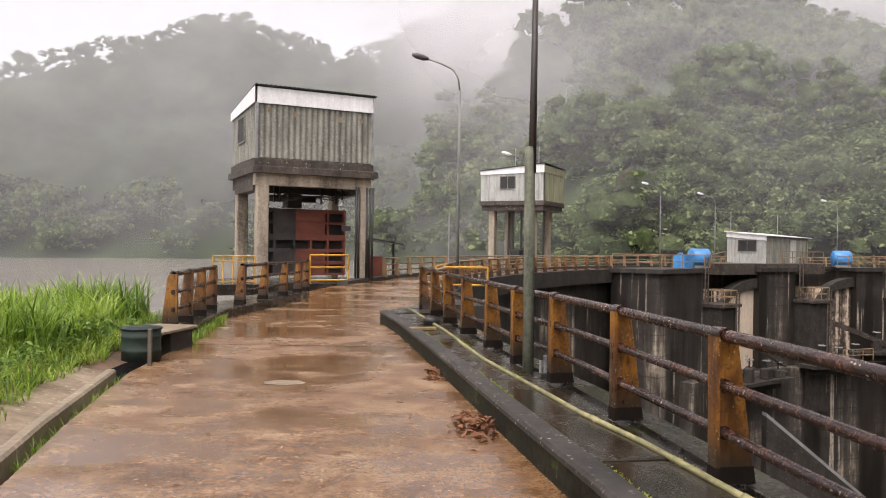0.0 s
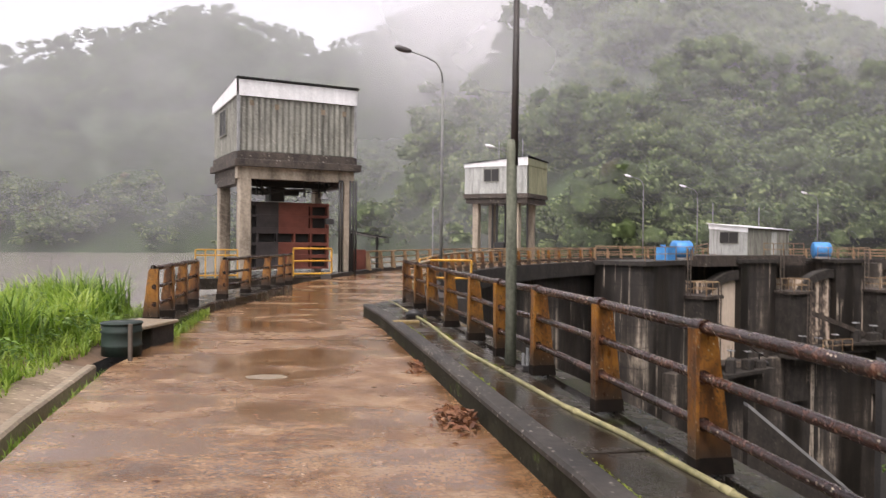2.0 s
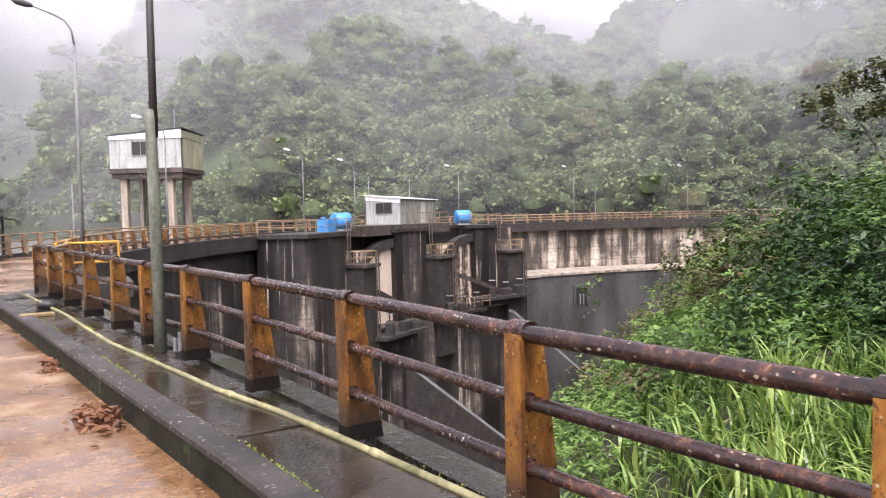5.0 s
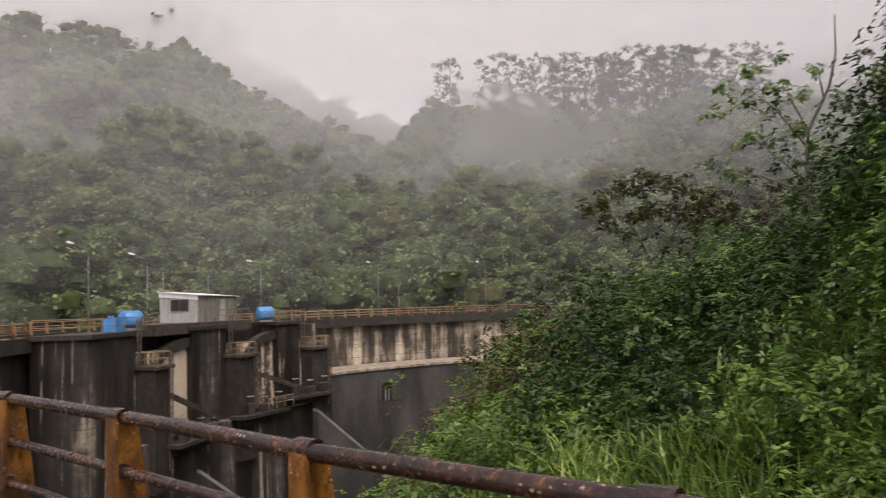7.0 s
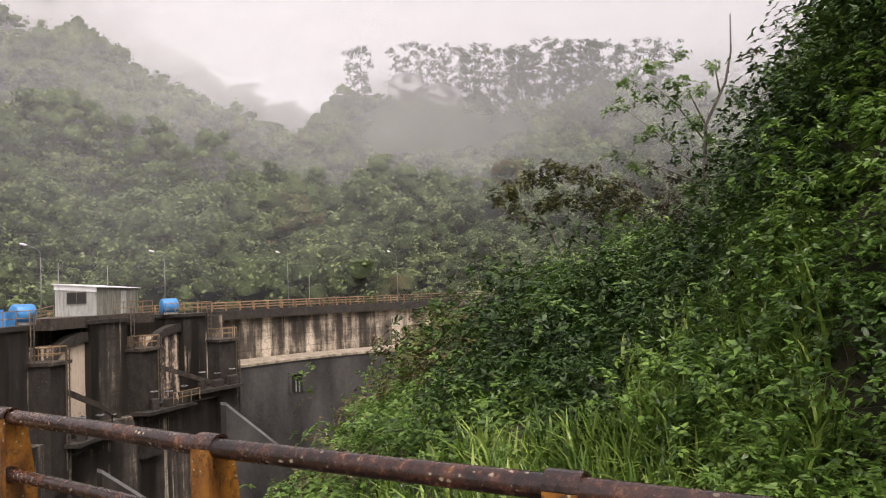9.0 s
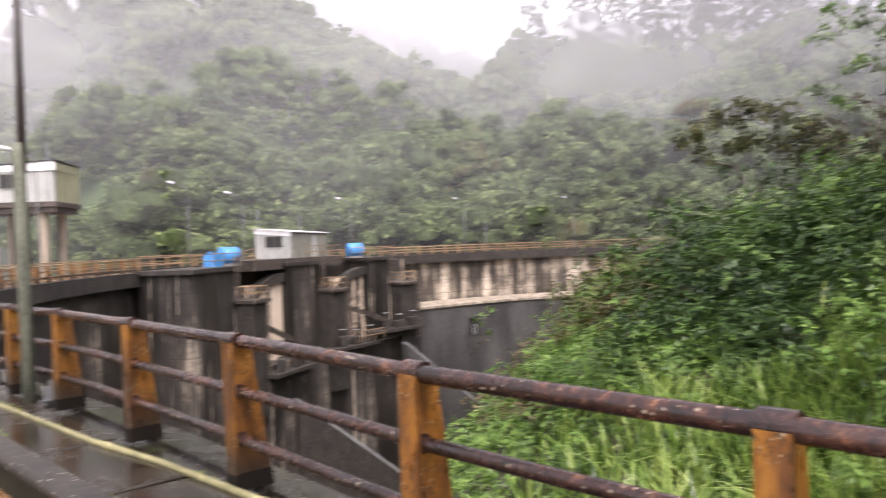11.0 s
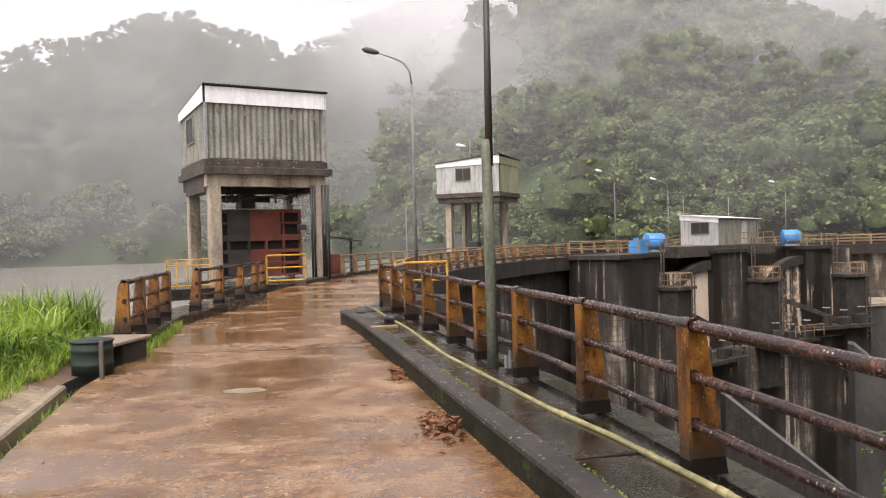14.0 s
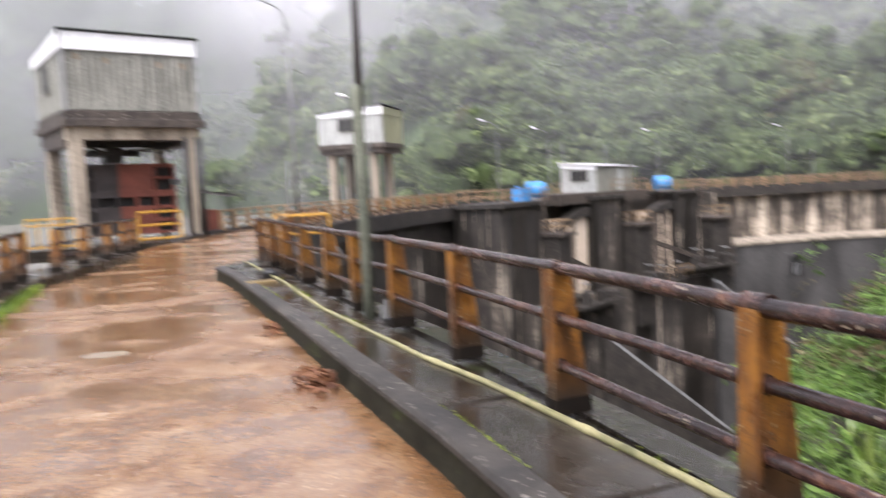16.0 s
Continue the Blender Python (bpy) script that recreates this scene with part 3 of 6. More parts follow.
# ---- the arch dam ----
def make_lime():
    n = Nodes("lime_streaked_concrete", 0.75)
    a, f = n.noise(1.0, 5, 0.6, n.scaled(0.8, 0.8, 0.05)), n.noise(3.0, 6, 0.7)
    col = n.ramp(n.math('ADD', n.math('MULTIPLY', a, 0.75), n.math('MULTIPLY', f, 0.25)), (0.41, (0.02, 0.016, 0.014)), (0.46, (0.16, 0.12, 0.09)), (0.49, (0.5, 0.4, 0.3)), (0.62, (0.68, 0.57, 0.45)))
    return n.done(col, None, f, 0.3, 0.03)


PALEDAM = make_lime()
APRON = make_plain("wet_grey_apron", (0.022, 0.021, 0.02), (0.085, 0.08, 0.076), 0.35, 0.55, 0, 0.5, 0.3, 3)
dam = thing("dam", "curved arch dam of blackened concrete with pale lime streaks", "dam", kind="structure")
part("arch_wall", arc_body(-12, 132, R_IN + 0.4, R_OUT - 0.4, -42, -0.62), DAM, dam)
part("crest_cornice", arc_body(-4, 132, R_IN - 0.25, R_IN + 0.5, -0.85, 0.12), DARKCON, dam, "black weathered crest lip")
part("outer_cornice", arc_body(8, 132, R_OUT - 0.3, R_OUT + 0.15, -0.9, 0.15), DARKCON, dam)
part("lower_body", arc_body(79, 132, 46.5, R_IN + 0.3, -42, -5.6), APRON, dam, "smooth dark grey lower apron")
part("ledge", arc_body(79, 132, 46.35, R_IN + 0.3, -5.6, -5.35), COLUMN, dam, "pale lime-stained ledge")
part("intake_block", arc_body(44, 80.5, 50.4, R_IN + 0.3, -42, -0.2), DAM, dam)
part("lower_block", arc_body(44, 80.5, 46.9, 50.5, -42, -8.2), DAM, dam)
for a0, a1, r in ((40, 48, 48.0), (57.5, 63, 48.0), (71.8, 75.6, 48.0)):
    part("pier", arc_body(a0, a1, r, 51.9, -42, -0.1, 1.0), DAM, dam)
    part("pier_cap", arc_body(a0 - 0.4, a1 + 0.4, r - 0.35, 51.9, -0.1, 0.22, 1.0), DARKCON, dam)
for a0, a1 in ((48, 50.7), (63, 65.8), (75.6, 78.6)):
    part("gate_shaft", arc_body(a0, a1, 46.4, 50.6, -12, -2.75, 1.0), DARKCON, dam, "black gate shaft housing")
    part("shaft_top", arc_body(a0 - 0.2, a1 + 0.2, 46.1, 50.7, -2.75, -2.5, 1.0), SLABDARK, dam)
for a0, a1 in ((50.7, 57.5), (65.8, 71.8)):
    part("bay_wall", arc_body(a0, a1, 48.55, 50.5, -8.3, -1.6, 1.0), PALEDAM, dam, "pale lime-bleached bay wall")
    # curved black band added along the dark edge across the bay
    s = Shape()
    for k in range(9):
        u = k / 8
        a = a1 + (a0 - a1) * u
        z = -1.2 - 3.9 * (1 - math.sqrt(max(1 - u * u, 0)))
        p = arc_frame(a, 48.45, z)
        s.v += [tuple(p @ Vector(q)) for q in ((0, -0.25, -0.3), (0, 0.6, -0.3), (0, 0.6, 0.5), (0, -0.25, 0.5))]
    s.f += [(4 * k + j, 4 * k + (j + 1) % 4, 4 * k + 4 + (j + 1) % 4, 4 * k + 4 + j) for k in range(8) for j in range(4)] + [(0, 1, 2, 3), (35, 34, 33, 32)]
    part("curved_band", s, DARKCON, dam, "black curved band added across the bay")
part("hut_slab", arc_body(52.2, 67.6, 48.2, 52.2, -0.35, 0.55, 1.0), SLABDARK, dam, "mossy slab carrying the hut")
for a0, a1, z in ((50, 58.5, -8.6), (62, 70, -7.9), (69.5, 78, -7.0)):
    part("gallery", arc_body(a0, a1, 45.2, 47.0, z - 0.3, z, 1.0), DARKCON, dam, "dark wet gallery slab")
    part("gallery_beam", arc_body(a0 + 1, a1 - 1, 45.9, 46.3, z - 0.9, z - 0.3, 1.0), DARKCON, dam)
for a0, z0, a1, z1 in ((51.0, -4.9, 58.0, -7.6), (66.2, -4.4, 73.0, -6.4)):
    part("inclined_beam", Shape().tube([arc(a0, 46.6, z0), arc((a0 + a1) / 2, 46.0, (z0 + z1) / 2), arc(a1, 45.8, z1)], 0.28, 4), SLABDARK, dam, "dark inclined beam")
# Random dark boxes and pipes, added as clutter on the galleries.
gr = random.Random(23)
for a0, z in ((52, -8.6), (55, -8.6), (57, -8.6), (64, -7.9), (66.5, -7.9), (69, -7.9), (72, -7.0), (74.5, -7.0), (77, -7.0)):
    m = arc_frame(a0, 45.9, z) @ Matrix.Rotation(gr.uniform(-0.5, 0.5), 4, 'Z')
    g = thing("valve_gear", "dark made-up clutter shaped like valve gear on the lower gallery", "valve", m, "valve gear on the gallery")
    w, hh = gr.uniform(0.3, 0.7), gr.uniform(0.5, 1.2)
    part("valve_body", Shape().bevel_box(-w, -0.35, 0, w, 0.35, hh, 0.08), DARKCON, g)
    part("spindle", Shape().tube([(0, 0, hh), (0, 0, hh + 0.7)], 0.06, 8), BLACK, g)
    part("hand_wheel", Shape().tube([(0.3 * math.cos(k * 0.628), 0.3 * math.sin(k * 0.628), hh + 0.6) for k in range(11)], 0.04, 6), GALV, g)
    part("flange", Shape().tube([(w, 0, hh * 0.5), (w + 0.3, 0, hh * 0.5)], 0.22, 10), PALEDAM if gr.random() > 0.6 else BLACK, g)
basin = Shape().prism([tuple(arc(a, 46.6)[:2]) for a in range(-6, 100, 4)][::-1] + [(14, 8)], -24.5, -24.0)
part("spillway_basin", basin, APRON, dam, "wet dark spillway basin floor")
NICHE = arc_frame(88.2, 46.5, -9.0)
fr = Shape().box(-1.0, -0.25, 0.0, -0.72, 0.3, 1.9, NICHE).box(0.72, -0.25, 0.0, 1.0, 0.3, 1.9, NICHE).box(-1.0, -0.25, 1.9, 1.0, 0.3, 2.2, NICHE)
# Black block inside the frame: the outlet's inner shade put into colour.
niche = part("outlet_opening", Shape().box(-0.72, -0.06, 0.0, 0.72, 0.4, 1.9, NICHE), BLACK, dam, "black block standing in for the shaded outlet opening")
part("opening_frame", fr, APRON, niche)
for x in (-0.15, 0.3):
    part("outlet_bar", Shape().box(x, -0.2, 0.0, x + 0.12, -0.08, 1.2, NICHE), GALV, niche)


def slope_wall(p0, p1, thick, mat_wall):
    """A spillway training wall whose pale coping falls from p0 to p1."""
    p0, p1 = Vector(p0), Vector(p1)
    d = (p1 - p0)
    side = Vector((d.y, -d.x, 0)).normalized() * thick
    w, c = Shape(), Shape()
    for s, off, low in ((w, 0.0, 26), (c, 0.25, 0.0)):
        up = Vector((0, 0, off))
        q = [p0 + side + up, p0 - side + up, p1 - side + up, p1 + side + up]
        b = [Vector((v.x, v.y, -40)) for v in q] if low else [v - Vector((0, 0, 0.25)) for v in q]
        s.add(b + q, [(3, 2, 1, 0), (4, 5, 6, 7), (0, 1, 5, 4), (1, 2, 6, 5), (2, 3, 7, 6), (3, 0, 4, 7)])
    part("training_wall", w, mat_wall, dam, "dark sloping spillway wall")
    part("wall_coping", c, GREYCOP, dam, "pale grey sloping coping")


GREYCOP = make_plain("grey_coping", (0.16, 0.16, 0.16), (0.3, 0.3, 0.3), 0.8, 0.6)
slope_wall((21.6, 52.0, -9.5), (32.0, 52.5, -18.0), 0.35, DARKCON)
slope_wall((34.0, 57.5, -7.2), (43.4, 58.5, -14.8), 0.35, APRON)


def ladder(m, height):
    t = thing("ladder", "rusty steel ladder fixed to the dam pier", "ladder", m)
    for x in (-0.22, 0.22):
        part("stile", Shape().box(x - 0.035, -0.04, 0, x + 0.035, 0.04, height), RUSTLAD, t)
    mesh = Shape().box(-0.22, -0.03, -0.03, 0.22, 0.03, 0.03).mesh("rung", RUSTLAD)
    k = 0
    while 0.25 + 0.45 * k < height:
        part("rung", mesh, RUSTLAD, t).location = (0, 0, 0.25 + 0.45 * k)
        k += 1
    tagged(t, group="ladders on the dam")


def tube_rail(name, label, pts, height=1.0, r=0.035, material=YELLOW, bars=(1.0, 0.55), group=""):
    """A light railing of thin tubes: uprights at every point, level bars between them."""
    t = thing(name, label, "railing", group=group)
    pts = [Vector(p) for p in pts]
    for p in pts:
        part("upright", Shape().tube([p, p + Vector((0, 0, height))], r, 6), material, t)
    for b in bars:
        part("bar", Shape().tube([p + Vector((0, 0, height * b)) for p in pts], r, 6), material, t)
    return t


for a0, top, bottom in ((47.6, 0.2, -2.5), (63.2, 0.2, -2.5), (75.4, 0.2, -2.5), (50.4, -2.5, -10.5), (65.5, -2.5, -10.5), (78.4, -2.5, -8.5)):
    ladder(arc_frame(a0, 46.2 if top < 0 else 47.5, bottom), top - bottom + 0.9)
for a0, a1 in ((48.2, 50.5), (63.2, 65.6), (75.8, 78.4)):
    tube_rail("platform_railing", "ochre tube railing round a gate platform", [arc(a0, 48.5, -2.5), arc(a0, 46.3, -2.5), arc((a0 + a1) / 2, 46.3, -2.5), arc(a1, 46.3, -2.5), arc(a1, 48.5, -2.5)], 1.05, 0.04, FARRAIL, (1.0, 0.5), "platform railings")
tube_rail("pier_railing", "thin ochre railing along the pier top", [arc(40, 51.8, 0.22), arc(40, 47.9, 0.22), arc(42, 47.9, 0.22), arc(44, 47.9, 0.22), arc(46, 47.9, 0.22), arc(48, 47.9, 0.22), arc(50, 48.4, 0.22), arc(53, 48.6, 0.5)], 1.05, 0.035, FARRAIL, (1.0, 0.5), "platform railings")
tube_rail("pier_railing", "thin ochre railing along the pier top", [arc(a, 48.3, 0.55) for a in (61.5, 63, 64.5, 66, 67.5)], 1.05, 0.035, FARRAIL, (1.0, 0.5), "platform railings")
tube_rail("pier_railing", "thin ochre railing along the pier top", [arc(a, 47.9, 0.22) for a in (69, 70.5, 72, 74, 75.5)] + [arc(77, 50.0, 0.22), arc(80, 51.6, 0.22)], 1.05, 0.035, FARRAIL, (1.0, 0.5), "platform railings")
tube_rail("gallery_railing", "ochre tube railing on the lower gallery", [arc(a, 44.8, -7.6) for a in (65.5, 67, 68.5, 70)], 1.0, 0.04, FARRAIL, (1.0, 0.5), "platform railings")


def tank(a, r, length, box):
    t = thing("water_tank", "blue plastic tank lying on the pier", "tank", arc_frame(a, r, 0.22) @ Matrix.Rotation(radians(-28), 4, 'Z'), "blue tanks on the dam")
    part("tank_body", Shape().tube([(-length / 2, 0, 0.8), (-length / 2 + 0.08, 0, 0.8), (length / 2 - 0.08, 0, 0.8), (length / 2, 0, 0.8)], [0.62, 0.74, 0.74, 0.62], 20), BLUE, t, smooth=True)
    part("tank_cap", Shape().tube([(length / 2, 0, 0.8), (length / 2 + 0.12, 0, 0.8)], [0.6, 0.45], 20), GALV, t, "pale tank end", smooth=True)
    part("cradle", Shape().box(-length / 2 + 0.1, -0.5, 0, length / 2 - 0.1, 0.5, 0.2), GALV, t)
    if box:
        b = thing("pump_box", "blue painted pump housing on the pier", "pump box", arc_frame(a - 2.7, r, 0.22))
        part("housing", Shape().bevel_box(-0.65, -0.5, 0, 0.65, 0.5, 1.05, 0.06), BLUE, b)
        part("motor", Shape().tube([(-0.4, 0, 1.05), (-0.4, 0, 1.2)], 0.2, 10), BLUE, b)


tank(50.0, 49.4, 1.5, True)
tank(71.6, 49.6, 1.5, False)


# ---- gate towers ----
def corrugated(x0, x1, z0, z1, y, pitch=0.3, depth=0.05):
    """An upright corrugated sheet across x, its waves towards -y."""
    n = int(round((x1 - x0) / pitch)) * 6
    s = Shape()
    xs = [x0 + (x1 - x0) * i / n for i in range(n + 1)]
    ys = [y - depth * (0.5 + 0.5 * math.cos(2 * math.pi * (x - x0) / pitch)) for x in xs]
    vs = [(x, w, z) for z in (z0, z1) for x, w in zip(xs, ys)]
    return s.add(vs, [(i, i + 1, n + 2 + i, n + 1 + i) for i in range(n)])


def window(parent, m, w, h):
    # Black panel on the wall: the dark inside is put into its colour.
    win = part("window", Shape().box(-w / 2, -0.03, 0, w / 2, 0.02, h, m), BLACK, parent, "window drawn as a black panel for its dark inside")
    f = Shape()
    for a, b, c, d in ((-w / 2 - 0.05, 0, -w / 2, h), (w / 2, 0, w / 2 + 0.05, h), (-w / 2 - 0.05, -0.05, w / 2 + 0.05, 0), (-w / 2 - 0.05, h, w / 2 + 0.05, h + 0.05)):
        f.box(a, -0.05, b, c, 0.02, d, m)
    part("window_frame", f, ZINC, win)
    part("mullion", Shape().box(-0.015, -0.04, 0, 0.015, -0.03, h, m), ZINC, win)


def shed_roof(x0, y0, x1, y1, zs, thick):
    """A sloping roof sheet; zs are its four corner heights."""
    c = [(x0, y0), (x1, y0), (x1, y1), (x0, y1)]
    return Shape().add([(x, y, z - thick) for (x, y), z in zip(c, zs)] + [(x, y, z) for (x, y), z in zip(c, zs)],
                       [(3, 2, 1, 0), (4, 5, 6, 7), (0, 1, 5, 4), (1, 2, 6, 5), (2, 3, 7, 6), (3, 0, 4, 7)])


def wave_edge(x0, x1, y, z, pitch=0.2, depth=0.035, run=0.5):
    """The rippled front edge of a roof sheet."""
    n = int((x1 - x0) / pitch) * 4
    s = Shape()
    vs = []
    for k, yy in enumerate((y, y + run)):
        vs += [(x0 + (x1 - x0) * i / n, yy, z - 0.045 * k + depth * math.sin(2 * math.pi * i / 4)) for i in range(n + 1)]
    return s.add(vs, [(i, i + 1, n + 2 + i, n + 1 + i) for i in range(n)])


def tower_1():
    # local: x along the front, y to the back, origin below the front's near corner
    m = Matrix.Translation((-8.27, 32.95, 0)) @ Matrix.Rotation(radians(27), 4, 'Z')
    t = thing("gate_tower", "concrete gate hoist tower with grey corrugated cabin on columns", "gate tower", m)
    W, D = 5.3, 4.8
    cabin = part("cabin", Shape().box(0.06, 0.06, 5.35, W - 0.06, D - 0.06, 7.72), ZINC, t, "dirty grey corrugated cabin")
    for i in range(5):
        part("wall_sheet", corrugated(0.02 + i * 1.052, 0.02 + (i + 1) * 1.052, 5.4, 7.72, 0.0 + 0.008 * (i % 2), 0.263, 0.055), ZINC, cabin)
    side = corrugated(0.02, D, 5.4, 8.3, 0.0, 0.3, 0.045)
    side.v = [(-w - 0.055, x, min(z, 8.36 - 0.1 * x)) if z > 6 else (-w - 0.055, x, z) for x, w, z in [(v[0], v[1], v[2]) for v in side.v]]
    part("side_sheet", side, ZINC, cabin, "corrugated side wall with a window")
    window(cabin, Matrix.Translation((-0.07, 2.6, 6.3)) @ Matrix.Rotation(radians(-90), 4, 'Z'), 1.3, 1.1)
    for x in (0.0, W):
        part("corner_post", Shape().box(x - 0.06, -0.09, 5.3, x + 0.06, 0.03, 7.74), GALV, cabin)
    for x, z in ((1.65, 7.35), (3.75, 7.3), (4.75, 7.3), (0.55, 7.45)):
        part("pale_patch", Shape().box(x - 0.09, -0.075, z - 0.12, x + 0.09, -0.055, z + 0.12), PALE, cabin)
    part("floor_slab", Shape().bevel_box(-0.08, -0.1, 5.05, W + 0.08, D + 0.05, 5.36, 0.03), SLABDARK, t, "black mossy concrete floor slab")
    part("slab_lip", Shape().bevel_box(-0.2, -0.25, 4.72, W + 0.25, D + 0.15, 5.03, 0.03), SLABDARK, t)
    part("front_beam", Shape().box(0.0, 0.05, 4.22, W, 0.55, 4.72), COLUMN, t)
    part("back_beam", Shape().box(0.0, D - 0.55, 4.22, W, D, 4.72), SLABDARK, t)
    for x in (0.0, W - 0.5):
        part("side_beam", Shape().box(x, 0.55, 4.0, x + 0.5, D - 0.55, 4.72), SLABDARK, t)
    for x, w in ((0.1, 0.5), (W - 0.5, 0.36)):
        for y in (0.05, D - 0.7):
            part("column", Shape().bevel_box(x, y, -6, x + w, y + 0.6, 4.25, 0.03), COLUMN, t)
    part("roof", shed_roof(-0.12, -0.2, W + 0.15, D + 0.15, (8.5, 8.5, 7.98, 7.98), 0.05), BLACK, t, "thin dark corrugated roof")
    part("roof_ripple", wave_edge(-0.12, W + 0.15, -0.24, 8.5), BLACK, t)

    def top(y):
        return 8.42 - 0.5 * (y + 0.2) / (D + 0.35)
    for x0, x1, y0, y1, z0 in ((0.0, W, -0.12, -0.07, 7.72), (-0.14, -0.1, -0.12, D, 7.55), (W + 0.02, W + 0.06, -0.12, D, 7.72)):
        f = Shape().add([(x0, y0, 7.72), (x1, y0, 7.72), (x1, y1, z0), (x0, y1, z0), (x0, y0, top(y0)), (x1, y0, top(y0)), (x1, y1, top(y1)), (x0, y1, top(y1))],
                        [(3, 2, 1, 0), (4, 5, 6, 7), (0, 1, 5, 4), (1, 2, 6, 5), (2, 3, 7, 6), (3, 0, 4, 7)])
        part("fascia", f, WHITE, t, "white painted fascia board")
    # hoist gear under the floor
    hoist = part("hoist_motor", Shape().bevel_box(1.9, 2.0, 3.35, 2.65, 2.8, 4.05, 0.08), BLACK, t, "black hoist motor block")
    part("hoist_drum", Shape().tube([(1.2, 2.4, 3.8), (3.4, 2.4, 3.8)], 0.16, 12), BLACK, hoist, smooth=True)
    part("hoist_beam", Shape().box(0.6, 1.9, 4.0, W - 0.6, 2.1, 4.22), BLACK, t)
    for x in (1.1, 1.35, 3.3, 4.0, 4.3):
        part("hanger", Shape().box(x, 1.2, 3.55, x + 0.07, 1.3, 4.3), BLACK, t)
    for k in range(3):
        part("cable", Shape().tube([(0.7 + 0.1 * k, 0.9, 4.1), (1.6, 0.95, 3.75 - 0.08 * k), (2.6, 1.0, 3.85), (3.8, 1.0, 3.72 + 0.1 * k), (4.6, 1.0, 4.1)], 0.025, 6), BLACK, t)
    part("lamp_shade", Shape().tube([(4.05, 0.5, 3.72), (4.05, 0.5, 3.62), (4.05, 0.5, 3.45)], [0.05, 0.1, 0.2], 12), GALV, t, "grey bell lamp shade")
    for x in (W - 0.72, W - 0.6, W - 0.2, W - 0.05, W + 0.08):
        part("drain_pipe", Shape().tube([(x, -0.02, 0.0), (x, -0.02, 4.3)], 0.05, 8), BLACK, t, smooth=True)
    part("switch_box", Shape().bevel_box(W - 1.35, 0.0, 2.3, W - 0.95, 0.2, 2.55, 0.03), BLACK, t)
    return m, t


TM, _ = tower_1()


def gate(m):
    """The raised steel gate that hangs between the tower's columns."""
    t = thing("sluice_gate", "rusted red and black ribbed steel sluice gate", "sluice gate", m)
    W = 4.35
    # Black backing board: shade inside the gate's openings, put into colour.
    part("dark_backing", Shape().box(0.05, 0.28, 0.2, W - 0.05, 0.34, 3.3), BLACK, t)
    for z0, z1 in ((3.15, 3.32), (2.62, 2.74), (1.86, 2.14), (1.3, 1.46), (0.72, 0.88), (0.2, 0.3)):
        part("rib", Shape().bevel_box(0, -0.03, z0, 1.9, 0.26, z1, 0.01), GATEDARK, t)
        part("rib", Shape().bevel_box(1.9, -0.03, z0, W, 0.26, z1, 0.01), GATE, t)
    part("dark_plate", Shape().box(0.95, 0.0, 1.86, 1.9, 0.2, 3.3), GATEDARK, t)
    part("red_plate", Shape().box(1.9, 0.0, 1.86, 3.35, 0.2, 3.3), GATE, t, "rust-red plate")
    part("dark_plate", Shape().box(0.95, 0.0, 0.2, 1.9, 0.2, 1.3), GATEDARK, t)
    part("red_plate", Shape().box(1.9, 0.0, 0.2, 3.35, 0.2, 1.3), GATE, t, "rust-red plate")
    for x in (0.0, 0.86, 1.78, 2.6, 3.42, W - 0.1):
        part("stiffener", Shape().box(x, -0.05, 0.2, x + 0.1, 0.26, 3.3 if x in (0.0, W - 0.1) or 0.8 < x < 0.9 or x > 3.4 else 1.9), GATE if x > 1.9 else GATEDARK, t)
    part("seal_post", Shape().box(0.16, -0.08, 2.2, 0.3, 0.0, 3.1), BLACK, t)


gate(TM @ Matrix.Translation((0.5, 2.2, 0)))
tube_rail("gate_barrier", "yellow tube barrier in front of the sluice gate", [TM @ Vector((2.3, -0.5, 0.0)), TM @ Vector((4.05, -0.5, 0.0))], 1.2, 0.045, YELLOW, (1.0, 0.55, 0.08))
tube_rail("gate_barrier", "pale yellow tube barrier beside the tower column", [TM @ Vector((x, -0.9, 0.0)) for x in (-1.9, -1.5, -1.1, -0.7, -0.2)], 1.15, 0.03, YELLOW, (1.0, 0.8, 0.08))
plat = Shape().box(-2.1, -1.3, -0.45, 5.9, 5.2, -0.02, TM)
thing("tower_platform", "dark concrete platform under the gate tower", "platform", shape=plat, material=KERB, kind="structure")
shed = thing("valve_shed", "small dark open shed beside the crest road", "shed", Matrix.Translation((-4.1, 39.2, 0)) @ Matrix.Rotation(radians(25), 4, 'Z'))
part("shed_roof", shed_roof(-0.3, -0.3, 1.9, 1.2, (2.1, 1.75, 1.75, 2.1), 0.06), BLACK, shed)
for x in (0.0, 1.4):
    part("shed_post", Shape().box(x, 0, 0, x + 0.1, 0.1, 1.9), BLACK, shed)
part("valve_body", Shape().bevel_box(0.2, 0.1, 0, 0.9, 0.7, 1.1, 0.05), GATE, shed)


